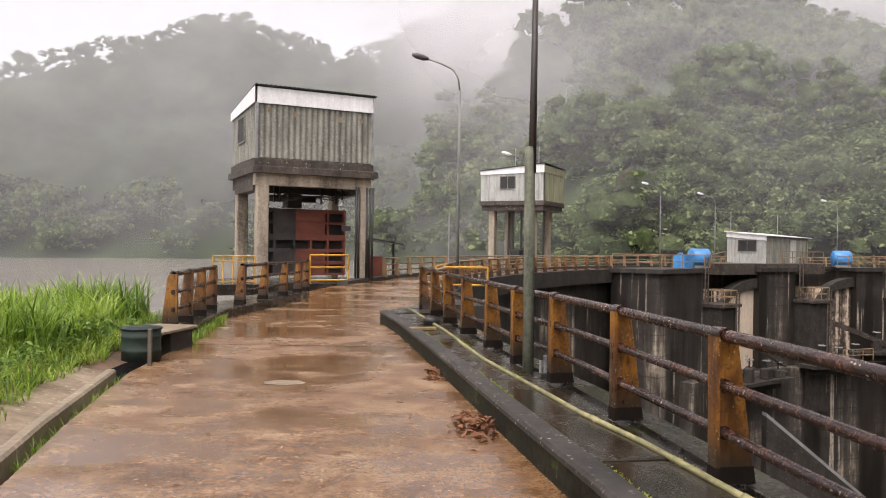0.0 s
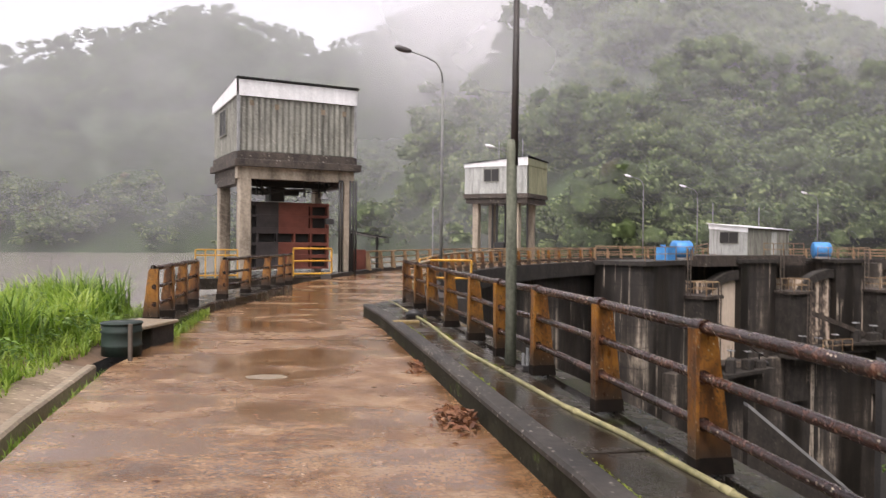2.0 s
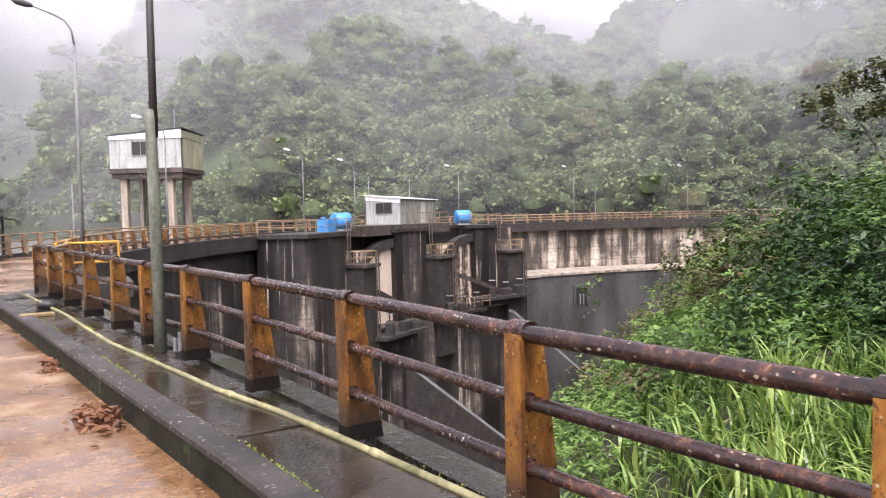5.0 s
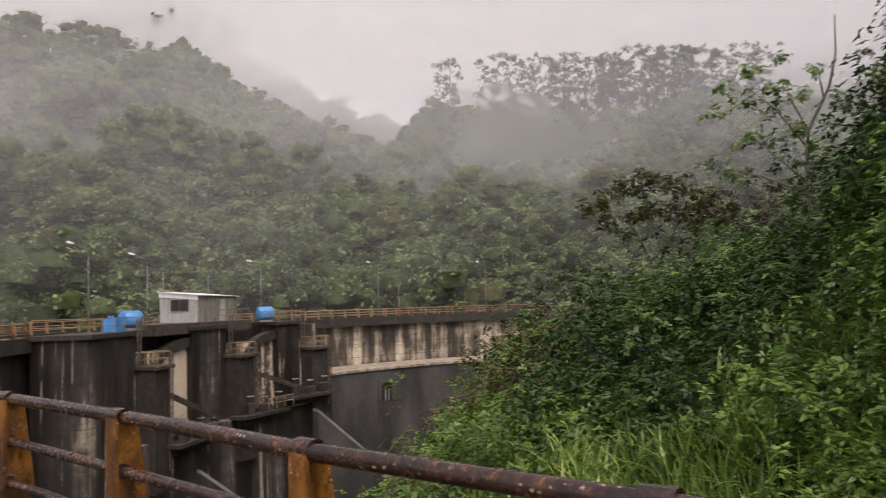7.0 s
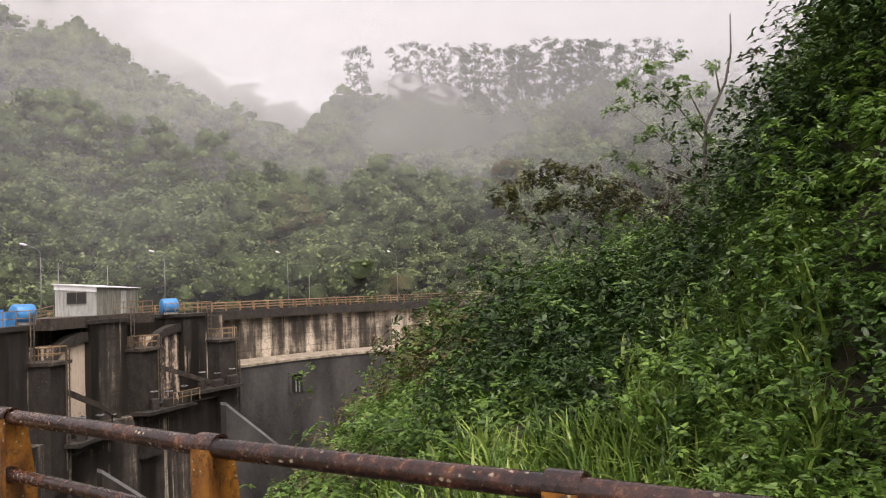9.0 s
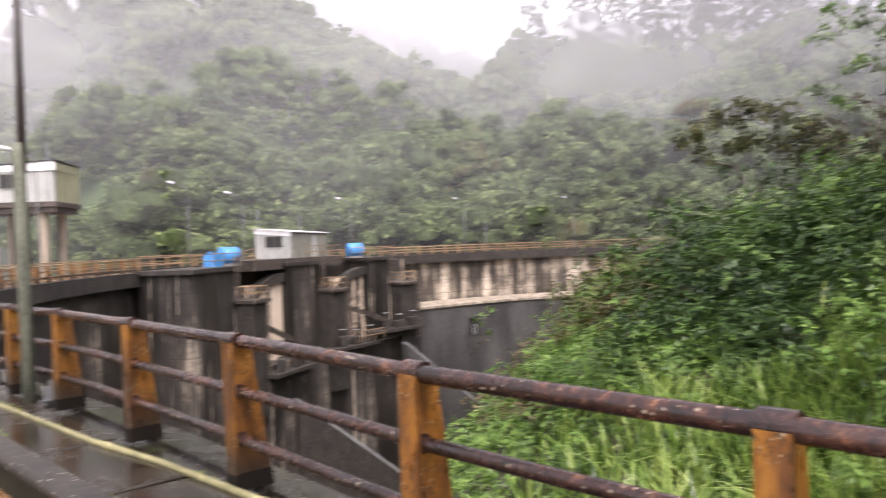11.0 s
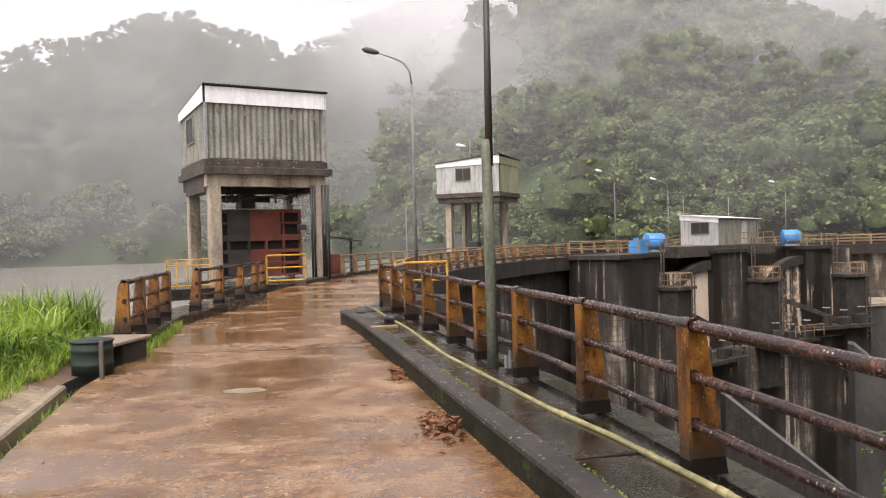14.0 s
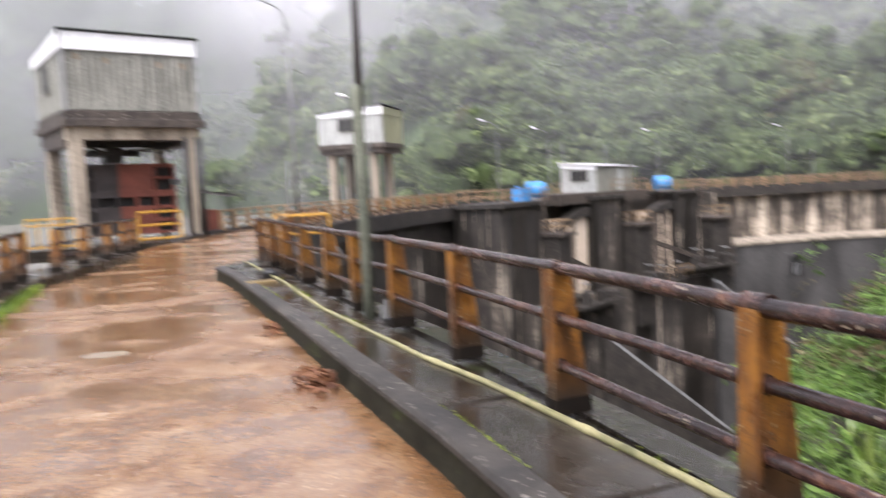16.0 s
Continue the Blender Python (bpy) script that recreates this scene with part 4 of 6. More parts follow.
def tower_2():
    # local: origin below the near corner; x runs back along the left face, towards -x
    m = Matrix.Translation((7.5, 60.3, 0)) @ Matrix.Rotation(radians(-27), 4, 'Z')
    t = thing("gate_tower", "distant gate tower with pale grey corrugated cabin on columns", "gate tower", m)
    W, D = 5.35, 4.6
    cabin = part("cabin", Shape().box(-W, 0, 5.35, 0, D, 7.9), ZINCPALE, t, "pale grey corrugated cabin")
    part("wall_sheet", corrugated(-W, 0, 5.35, 7.6, -0.01, 0.3, 0.05), ZINCPALE, cabin)
    side = corrugated(0, D, 5.35, 7.6, 0.0, 0.3, 0.05)
    side.v = [(0.06 - w * 0 + (-w), x, z) for x, w, z in side.v]
    part("side_sheet", side, OLIVE, cabin, "olive-stained side wall")
    window(cabin, Matrix.Translation((-W + 2.35, -0.08, 6.35)), 1.25, 0.95)
    part("floor_slab", Shape().bevel_box(-W - 0.1, -0.15, 5.0, 0.15, D + 0.1, 5.36, 0.03), SLABDARK, t)
    part("slab_lip", Shape().bevel_box(-W + 0.05, 0.0, 4.6, 0.0, D, 5.0, 0.03), SLABDARK, t)
    part("roof", shed_roof(-W - 0.15, -0.2, 0.2, D + 0.15, (7.85, 8.32, 8.2, 7.75), 0.06), BLACK, t)
    fz = Shape().add([(-W - 0.05, -0.12, 7.5), (0.08, -0.12, 7.55), (0.08, -0.06, 7.55), (-W - 0.05, -0.06, 7.5), (-W - 0.05, -0.12, 7.78), (0.08, -0.12, 8.24), (0.08, -0.06, 8.24), (-W - 0.05, -0.06, 7.78)],
                     [(3, 2, 1, 0), (4, 5, 6, 7), (0, 1, 5, 4), (1, 2, 6, 5), (2, 3, 7, 6), (3, 0, 4, 7)])
    part("fascia", fz, WHITE, t, "white painted fascia board")
    part("side_fascia", Shape().box(0.08, -0.12, 7.55, 0.13, D, 8.12), OLIVE, t, "mossy yellow-green fascia")
    for x in (-W + 0.55, -1.3):
        for y in (0.3, D - 0.9):
            part("column", Shape().bevel_box(x, y, -8, x + 0.5, y + 0.6, 4.62, 0.03), COLUMN, t)
    for x in (-3.4, -3.0, -2.3, -1.7, -0.4):
        part("guide_rail", Shape().box(x, 1.0, -1, x + 0.12, 1.15, 4.62), BLACK, t)
    part("hoist_motor", Shape().bevel_box(-3.1, 0.8, 0.2, -2.2, 1.6, 1.5, 0.08), BLACK, t)
    part("aerial", Shape().tube([(-0.6, 0.5, 8.2), (-0.6, 0.5, 9.7)], 0.035, 6), GALV, t)
    part("aerial", Shape().tube([(-2.6, 0.5, 8.0), (-2.6, 0.5, 9.6)], 0.035, 6), GALV, t)


OLIVE = make_sheet("olive_stained_sheet", (0.17, 0.17, 0.1), (0.34, 0.34, 0.22))
tower_2()

# ---- control hut on the crest ----
hm = arc_frame(60, 49.0)
hut = thing("control_hut", "pale grey sheet-metal control hut on the dam crest", "hut", hm)
hw = part("wall", Shape().box(0, 0, 0.55, 5.7, 4.1, 2.9), ZINCPALE, hut)
front = part("front_sheet", corrugated(0, 5.7, 0.55, 2.9, 0.0, 0.25, 0.03), ZINC, hw, "grey corrugated front")
part("roof", shed_roof(-0.2, -0.25, 5.9, 4.3, (3.0, 2.85, 3.25, 3.4), 0.06), WHITE, hut, "white sheet roof")
part("fascia", shed_roof(-0.07, -0.07, -0.02, 4.15, (2.98, 2.98, 3.32, 3.32), 0.45), WHITE, hut)
window(hut, Matrix.Translation((-0.03, 1.9, 1.6)) @ Matrix.Rotation(radians(-90), 4, 'Z'), 1.9, 0.95)
part("door", Shape().box(3.2, -0.08, 0.6, 3.9, -0.03, 2.6), ZINCPALE, hut, "pale metal door")
part("aerial", Shape().tube([(0.2, 3.9, 3.3), (0.2, 3.9, 5.2)], 0.035, 6), GALV, hut)
part("aerial", Shape().tube([(5.5, 3.0, 3.0), (5.5, 3.0, 5.0)], 0.035, 6), GALV, hut)


# ---- railings ----
def post_shape(zs=((0.0, 0.27), (0.45, 0.215), (0.88, 0.16), (0.93, 0.13)), grow=0.0):
    """A tapered steel post, T-shaped in plan; x is along the rail, y outward."""
    s = Shape()
    sec = []
    for z, d in zs:
        w = 0.058 + grow
        sec += [(-w, -0.06 - grow, z), (w, -0.06 - grow, z), (w, -0.035, z), (0.034 + grow, -0.03, z), (0.034 + grow, d - 0.06 + grow, z), (-0.034 - grow, d - 0.06 + grow, z), (-0.034 - grow, -0.03, z), (-w, -0.035, z)]
    fs = [tuple(range(7, -1, -1)), tuple(range(24, 32))]
    for k in range(3):
        fs += [(8 * k + j, 8 * k + (j + 1) % 8, 8 * k + 8 + (j + 1) % 8, 8 * k + 8 + j) for j in range(8)]
    return s.add(sec, fs)


def strap_shape():
    """The strap that rolls over the top pipe."""
    s = Shape()
    n = 10
    for x in (-0.062, 0.062):
        for r in (0.044, 0.056):
            s.v += [(x, -math.cos(math.pi * k / n) * r, 0.935 + math.sin(math.pi * k / n) * r) for k in range(n + 1)]
    m = n + 1
    for k in range(n):
        s.f += [(k, k + 1, m + k + 1, m + k), (2 * m + k, 3 * m + k, 3 * m + k + 1, 2 * m + k + 1), (m + k, m + k + 1, 3 * m + k + 1, 3 * m + k), (k, 2 * m + k, 2 * m + k + 1, k + 1)]
    s.f += [(0, m, 3 * m, 2 * m), (n, 2 * m + n, 3 * m + n, m + n)]
    return s


TAR = make_plain("tarred_foot", (0.006, 0.005, 0.004), (0.02, 0.014, 0.01), 3, 0.85, 0, 1, 0.3, 20, 0.15)
POST_MESH = post_shape().mesh("post", POST)
STRAP_MESH = strap_shape().mesh("strap", RAIL)
FOOT_MESH = post_shape(((-0.01, 0.275), (0.03, 0.268), (0.08, 0.262), (0.1, 0.26)), 0.004).mesh("foot", TAR)
COLLAR_MESH = Shape().tube([(-0.05, 0, 0), (0.05, 0, 0)], 0.045, 10).mesh("collar", RAIL)
FAR_POST = post_shape().mesh("far_post", FARRAIL)


def railing(name, label, posts, base, rails=((0.935, 0.042), (0.62, 0.034), (0.32, 0.034)), material=RAIL, near=True, group="railings", mesh=None, flip=1):
    t = thing(name, label, "railing", group=group)
    pts = [Vector((*p[:2], p[2] if len(p) > 2 else base)) for p in posts]
    rnd = random.Random(len(pts))
    for i, p in enumerate(pts):
        d = pts[min(i + 1, len(pts) - 1)] - pts[max(i - 1, 0)]
        lean = Euler((rnd.uniform(-0.015, 0.015), rnd.uniform(-0.012, 0.012), 0)).to_matrix().to_4x4() if near else Matrix()
        m = Matrix.Translation(p) @ Matrix.Rotation(math.atan2(d.y, d.x) + (math.pi if flip > 0 else 0), 4, 'Z') @ lean
        ob = part("post", mesh or POST_MESH, None, t)
        ob.matrix_world = m
        if near:
            part("strap", STRAP_MESH, None, ob)
            part("foot", FOOT_MESH, None, ob)
            for h, _ in rails[1:]:
                part("collar", COLLAR_MESH, None, ob).location = (0, 0, h)
    for h, r in rails:
        q = []
        for a, b in zip(pts, pts[1:]):
            q += [a + (b - a) * u + Vector((rnd.uniform(-0.006, 0.006), 0, rnd.uniform(-0.006, 0.006) if 0 < u else 0)) for u in ((0, 0.5) if near else (0,))]
        q.append(pts[-1])
        part("rail", Shape().tube([p + Vector((0, 0, h)) for p in q], r, 12 if near else 6), material, t, smooth=True)
    return t


railing("railing", "rusted three-pipe railing with tapered yellow steel posts", POSTS, 0.2)
railing("railing", "rusted pipe railing with yellow posts along the crest", [(-0.6, 18.0), (-0.35, 19.6)] + [tuple(arc(a, 52.1)[:2]) for a in [-2.0 + 1.9 * i for i in range(0, 22)] + [39.7]], 0.1, near=False, material=FARRAIL)
railing("railing", "weathered crest railing on the far arch", [tuple(arc(a, 52.15)[:2]) for a in [80.5 + 2.1 * i for i in range(22)]], 0.1, near=False, material=FARRAIL, mesh=FAR_POST)
railing("railing", "weathered railing on the lake side of the crest", [tuple(arc(a, 56.8)[:2]) for a in [14 + 1.9 * i for i in range(52)]], 0.1, near=False, material=FARRAIL, mesh=FAR_POST)
railing("railing", "short yellow railing beside the lake", [(-4.72, 13.15), (-4.87, 14.4), (-5.03, 15.7), (-5.2, 17.0)], 0.2, flip=-1)
railing("railing", "short yellow railing beside the lake", [(-4.98, 18.6), (-4.85, 20.4), (-4.68, 22.1), (-4.55, 23.6), (-4.5, 24.6)], 0.2, flip=-1)
tube_rail("barrier_frame", "yellow tube barrier frame beside the crest railing", [(-0.1, 22.7, 0.0), (1.2, 22.9, 0.0)], 1.05, 0.035, YELLOW, (1.0, 0.5))
tube_rail("barrier_frame", "yellow tube barrier frame beside the crest railing", [(-0.35, 23.3, 0.0), (0.0, 27.0, 0.0)], 1.05, 0.035, YELLOW, (1.0, 0.5))
bw = Shape().bevel_box(-0.5, 22.0, -0.4, 1.5, 24.2, 0.0, 0.02)
thing("barrier_base", "small concrete stair landing outside the crest", "landing", shape=bw, material=DARKCON, kind="structure")

# ---- poles and street lamps ----
TIMBER = make_plain("mossy_timber", (0.03, 0.035, 0.025), (0.2, 0.21, 0.16), 6.0, 0.8, 0, 0.2, 0.5, 22, 0.2)
CHAR = make_plain("black_wet_timber", (0.012, 0.01, 0.009), (0.06, 0.045, 0.038), 2.0, 0.6, 0, 0.1, 0.5, 14)
pole = thing("utility_pole", "tall weathered green-grey pole with a black upper half", "pole")
part("lower_shaft", Shape().tube([(0.93, 8.88, 0.12), (0.925, 8.88, 1.5), (0.915, 8.88, 2.75), (0.92, 8.88, 2.85)], [0.066, 0.063, 0.06, 0.048], 14), TIMBER, pole, smooth=True)
part("upper_shaft", Shape().tube([(0.945, 8.88, 2.55), (0.95, 8.88, 3.6), (0.955, 8.88, 4.65)], [0.046, 0.04, 0.034], 12), CHAR, pole, smooth=True)
part("bracket", Shape().tube([(0.88, 8.88, 4.6), (1.02, 8.88, 4.6)], 0.025, 8), BLACK, pole)
part("bracket", Shape().tube([(0.955, 8.88, 4.62), (0.93, 8.88, 4.75), (0.96, 8.88, 4.85), (0.94, 8.88, 5.3)], 0.018, 8), BLACK, pole)
part("pole_base", Shape().bevel_box(0.78, 8.74, 0.13, 1.08, 9.02, 0.21, 0.02), DARKCON, pole)
cn = thing("conduit_stub", "short upright steel conduit stubs beside the pole", "conduit")
for x, z in ((1.13, 0.42), (1.08, 0.36)):
    part("stub", Shape().tube([(x, 8.9, 0.14), (x, 8.9, z)], 0.02, 8), GALV, cn)
part("stub_box", Shape().bevel_box(1.06, 8.85, 0.14, 1.16, 8.95, 0.22, 0.01), BLACK, cn)


POLEGREY = make_plain("dull_grey_pole", (0.09, 0.095, 0.085), (0.22, 0.22, 0.2), 1.5, 0.6)


def street_lamp(x, y, height, reach, yaw, head=GALV):
    t = thing("street_lamp", "tall thin grey street lamp with a curved arm", "street lamp", Matrix.Translation((x, y, 0)) @ Matrix.Rotation(yaw, 4, 'Z'), "street lamps along the crest")
    part("pole", Shape().tube([(0, 0, 0), (0, 0, height * 0.45), (0, 0, height - 1.0)], [0.07, 0.055, 0.04], 10), POLEGREY, t, smooth=True)
    part("arm", Shape().tube([(0, 0, height - 1.0), (-0.06, 0, height - 0.55), (-0.25, 0, height - 0.25), (-0.6, 0, height - 0.08), (-reach, 0, height + 0.12)], 0.03, 8), POLEGREY, t, smooth=True)
    part("lamp_head", Shape().tube([(-reach + 0.05, 0, height + 0.11), (-reach - 0.12, 0, height + 0.14), (-reach - 0.4, 0, height + 0.21), (-reach - 0.55, 0, height + 0.25)], [0.05, 0.1, 0.11, 0.04], 10), head, t, smooth=True)


street_lamp(0.36, 28.0, 8.35, 1.2, radians(6), GATEDARK)
for a, r, h in ((26, 52.3, 7.2), (55, 56.7, 7.5), (62.5, 56.7, 6.9), (78, 56.7, 6.7), (95, 56.7, 6.8), (111, 56.7, 6.8)):
    p = arc(a, r)
    street_lamp(p.x, p.y, h, 1.2, radians(0), WHITE)
for a, r, h in ((23.5, 56.6, 3.6), (98, 56.6, 4.0)):
    p = arc(a, r)
    thing("marker_pole", "thin grey marker pole by the crest railing", "pole", shape=Shape().tube([(p.x, p.y, 0), (p.x, p.y, h)], 0.04, 6), material=GALV)

# rusty eave of a shelter close to the road
eave = thing("shelter_eave", "rusty brown sheet-metal eave of a roadside shelter", "shelter")
EM = Matrix.Translation((5.1, 1.38, 3.46)) @ Matrix.Rotation(radians(-15), 4, 'Z')
part("eave_sheet", Shape().box(0, -2.6, 0, 1.8, 0, 0.03, EM), make_plain("rusty_sheet", (0.06, 0.03, 0.015), (0.28, 0.14, 0.07), 2.0, 0.7), eave)
part("eave_beam", Shape().box(-0.03, -2.6, -0.06, 0.05, 0.03, 0.04, EM), BLACK, eave)
for x in (0.3, 1.6):
    part("eave_post", Shape().box(x, -2.5, -5.5, x + 0.1, -2.4, 0.0, EM), BLACK, eave)


# ---- terrain ----
def fbm(x, y, s):
    return noise.fractal(Vector((x * s, y * s, 3.7)), 1.0, 2.0, 4)


def smooth(a, b, x):
    x = min(max((x - a) / (b - a), 0.0), 1.0)
    return x * x * (3 - 2 * x)


LAKE_Z = -4.0
lake_poly = [tuple(arc(a, 56.0)[:2]) for a in range(-10, 86, 4)]
lake = Shape()
lake.add([(x, y, LAKE_Z) for x, y in lake_poly] + [(60, 400, LAKE_Z), (-900, 900, LAKE_Z), (-900, -300, LAKE_Z), (-6, -300, LAKE_Z)], [tuple(range(len(lake_poly) + 4))])
thing("lake", "brown-grey muddy reservoir water with faint ripples", "water", shape=lake, material=WATER, kind="structure")

SKYLINE = [(-60, 9.6), (-38, 10.4), (-30, 10.9), (-26, 12.4), (-21, 14.1), (-16, 15.6), (-11, 14.5), (-8.0, 13.4), (-5, 14.8), (4, 18.0), (12, 20.5), (20, 19.8), (27, 17.0), (33, 13.8), (37, 12.8), (41, 14.6), (46, 14.8), (60, 14.2), (122, 14.0)]
SKY_AZ, SKY_EL = [a for a, _ in SKYLINE], [e for _, e in SKYLINE]


def shore(az):
    k = smooth(-9, 10, az)
    return 285 * (1 - k) + 106 * k + max(az - 40, 0) * 0.5


def ridge(az):
    k = smooth(-9, 12, az)
    return 560 * (1 - k) + 285 * k


def mountain(az, r):
    """Height of the far slopes at a bearing and distance."""
    near, far = shore(az), ridge(az)
    top = far * math.tan(radians(float(np.interp(az, SKY_AZ, SKY_EL)))) - 6
    x, y = r * math.sin(radians(az)), r * math.cos(radians(az))
    u = (r - near) / (far - near)
    if u < 0:
        return LAKE_Z + (r - near) * 1.6
    h = (top - LAKE_Z) * (math.sin(min(u, 1.0) * math.pi / 2) * 0.45 + min(u, 1.0) * 0.55) if u < 1 else (top - LAKE_Z) * max(1 - (u - 1) * 0.5, 0.3)
    bumps = 0.14 * fbm(x, y, 0.009) * u * (1.3 - min(u, 1.0))
    return LAKE_Z + h * (1 + bumps * 2.2) + 2.5 * fbm(x, y, 0.035) * min(u * 6, 1)


ground = Shape()
AZ = [-60 + 2 * i for i in range(91)]
RR = [60, 85, 105, 120, 140, 160, 185, 215, 250, 285, 320, 360, 410, 470, 540, 620, 760]
ground.add([(r * math.sin(radians(a)), r * math.cos(radians(a)), max(mountain(a, r), -38)) for a in AZ for r in RR],
           [(i * len(RR) + j, i * len(RR) + j + 1, (i + 1) * len(RR) + j + 1, (i + 1) * len(RR) + j) for i in range(len(AZ) - 1) for j in range(len(RR) - 1)])
thing("mountain_ground", "steep forested mountain slopes around the reservoir", "ground", shape=ground, material=FOREST_FLOOR, kind="structure", smooth=True)

FAR_LEAF = make_leaf("far_leaves", (0.06, 0.096, 0.036), (0.145, 0.195, 0.068), (0.26, 0.31, 0.115), 0.6, 0.25, 0.13, (0.3, 0.55, 0.78), 0.22)


def make_canopy():
    n = Nodes("far_canopy", 0.8, 0.0, 0.2)
    crown, leafy, fleck = n.noise(0.13, 3, 0.6), n.noise(1.1, 6, 0.75), n.noise(3.0, 5, 0.75)
    v = n.math('ADD', n.math('MULTIPLY', crown, 0.45), n.math('ADD', n.math('MULTIPLY', leafy, 0.35), n.math('MULTIPLY', fleck, 0.2)))
    col = n.ramp(v, (0.36, (0.02, 0.034, 0.013)), (0.48, (0.065, 0.096, 0.036)), (0.58, (0.12, 0.165, 0.06)), (0.7, (0.22, 0.26, 0.11)))
    col = n.mix(n.ramp(n.noise(0.07, 2, 0.5), (0.66, 0.0), (0.76, 0.5)), col, (0.2, 0.13, 0.06))
    return n.done(col, None, n.math('ADD', leafy, n.math('MULTIPLY', fleck, 0.5)), 1.0, 1.0)


CANOPY = make_canopy()
DOME = np.array([[math.sin(t) * math.cos(p + 0.4 * k), math.sin(t) * math.sin(p + 0.4 * k), math.cos(t)] for k, t in enumerate(np.radians([10.0, 62.0, 122.0])) for p in np.arange(6) * 2 * math.pi / 6])
DOME_Q = np.array([[k * 6 + j, k * 6 + (j + 1) % 6, (k + 1) * 6 + (j + 1) % 6, (k + 1) * 6 + j] for k in range(2) for j in range(6)])


def forest(count, seed, az0, az1, size, clumps, cards, card):
    """Crowns built of many small clumps of leaf sprays round small uneven lumps."""
    rng = np.random.default_rng(seed)
    vs, cs, ns, ss = [], [], [], []
    for _ in range(count):
        az = rng.uniform(az0, az1)
        r = shore(az) + 2 + (ridge(az) + 6 - shore(az)) * rng.uniform(0, 1)
        big = size * 0.5 * rng.choice([0.6, 0.85, 1.05, 1.35, 1.7], p=[0.25, 0.3, 0.25, 0.14, 0.06]) * rng.uniform(0.9, 1.1)
        flat = rng.choice([0.65, 0.9, 1.25], p=[0.3, 0.4, 0.3])
        base = np.array([r * math.sin(radians(az)), r * math.cos(radians(az)), mountain(az, r) + big * 0.2 + rng.uniform(-0.8, 3.4)])
        k = max(int(clumps * (big / size * 2) ** 1.2), 5)
        p, ct = rng.uniform(0, 2 * math.pi, k), rng.uniform(-0.15, 1.0, k)
        st = np.sqrt(1 - ct * ct)
        off = np.stack([st * np.cos(p), st * np.sin(p), ct * flat], 1) * big * rng.uniform(0.75, 1.08, (k, 1))
        rad = big * rng.uniform(0.22, 0.44, k)
        squash = np.array([1, 1, 0.68])
        jit = rng.uniform(0.5, 1.05, (k, len(DOME), 1))
        vs.append((base + off[:, None, :] + DOME[None] * jit * rad[:, None, None] * squash).reshape(-1, 3))
        m = k * cards
        which = np.repeat(np.arange(k), cards)
        dd = rng.normal(size=(m, 3))
        dd /= np.linalg.norm(dd, axis=1, keepdims=True)
        dd[:, 2] = np.where(dd[:, 2] < -0.35, -dd[:, 2], dd[:, 2])
        cs.append(base + off[which] + dd * rad[which][:, None] * squash * rng.uniform(0.8, 1.3, (m, 1)))
        ns.append(dd + np.array([0, 0, 0.55]) + rng.normal(size=dd.shape) * 0.3)
        ss.append(card * rng.uniform(0.6, 1.3, m) * (0.75 + 0.25 * big / size * 2))
    vs = np.concatenate(vs)
    nd = len(vs) // len(DOME)
    quads = (DOME_Q[None] + (np.arange(nd) * len(DOME))[:, None, None]).reshape(-1, 4)
    me = cloud_mesh("forest", vs, quads, CANOPY)
    me.shade_smooth()
    lv, lq = leaf_quads(rng, np.concatenate(cs), np.concatenate(ns), np.concatenate(ss), 0.62)
    return me, cloud_mesh("leaf_sprays", lv, lq, FAR_LEAF)


for label, args in (("misty rainforest on the far lake shore", (1500, 5, -38, 5, 11.0, 9, 13, 0.62)), ("dense green rainforest rising behind the dam", (1850, 6, 0, 80, 8.6, 15, 25, 0.29))):
    crowns, sprays = forest(*args)
    woods = tagged(new("forest", crowns), label, "forest", kind="stuff")
    part("leaf_sprays", sprays, None, woods)


# ---- near hillside ----
HILL_AZ = [20, 35.5, 38.5, 41.5, 46.5, 52, 56, 60, 65, 68.6, 72, 76, 90, 120]
HILL_UP = [-0.5, -0.26, -0.205, -0.145, -0.05, -0.04, -0.025, 0.0, 0.045, 0.11, 0.21, 0.33, 0.6, 0.8]


def hill(x, y):
    """Height of the bank: it climbs with the bearing and falls away towards the valley."""
    r, az = math.hypot(x, y), math.degrees(math.atan2(x, y))
    z = 0.5 + r * (smooth(3, 14, r) if az > 55 else 1.0) * float(np.interp(az, HILL_AZ, HILL_UP)) * (1.0 if r < 45 else 45 / r + 0.4 * (1 - 45 / r) if az > 50 else 1.0)
    z -= 2.7 * (1 - smooth(4, 18, r))
    z -= 3.0 * (1 - smooth(0.3, 3.2, x - 2.6)) * (1 - smooth(12, 25, y))
    return max(z + 0.6 * fbm(x, y, 0.12), -36)


hs = Shape()
NX, NY = 90, 95
HX = [2.6 + 88 * (i / NX) ** 1.3 for i in range(NX + 1)]
HY = [-22 + 112 * j / NY for j in range(NY + 1)]
hs.add([(x, y, hill(x, y)) for x in HX for y in HY],
       [(i * (NY + 1) + j, (i + 1) * (NY + 1) + j, (i + 1) * (NY + 1) + j + 1, i * (NY + 1) + j + 1) for i in range(NX) for j in range(NY)])
thing("hillside", "steep overgrown earth bank beside the dam abutment", "hillside", shape=hs, material=SHADED_LITTER, kind="structure", smooth=True)

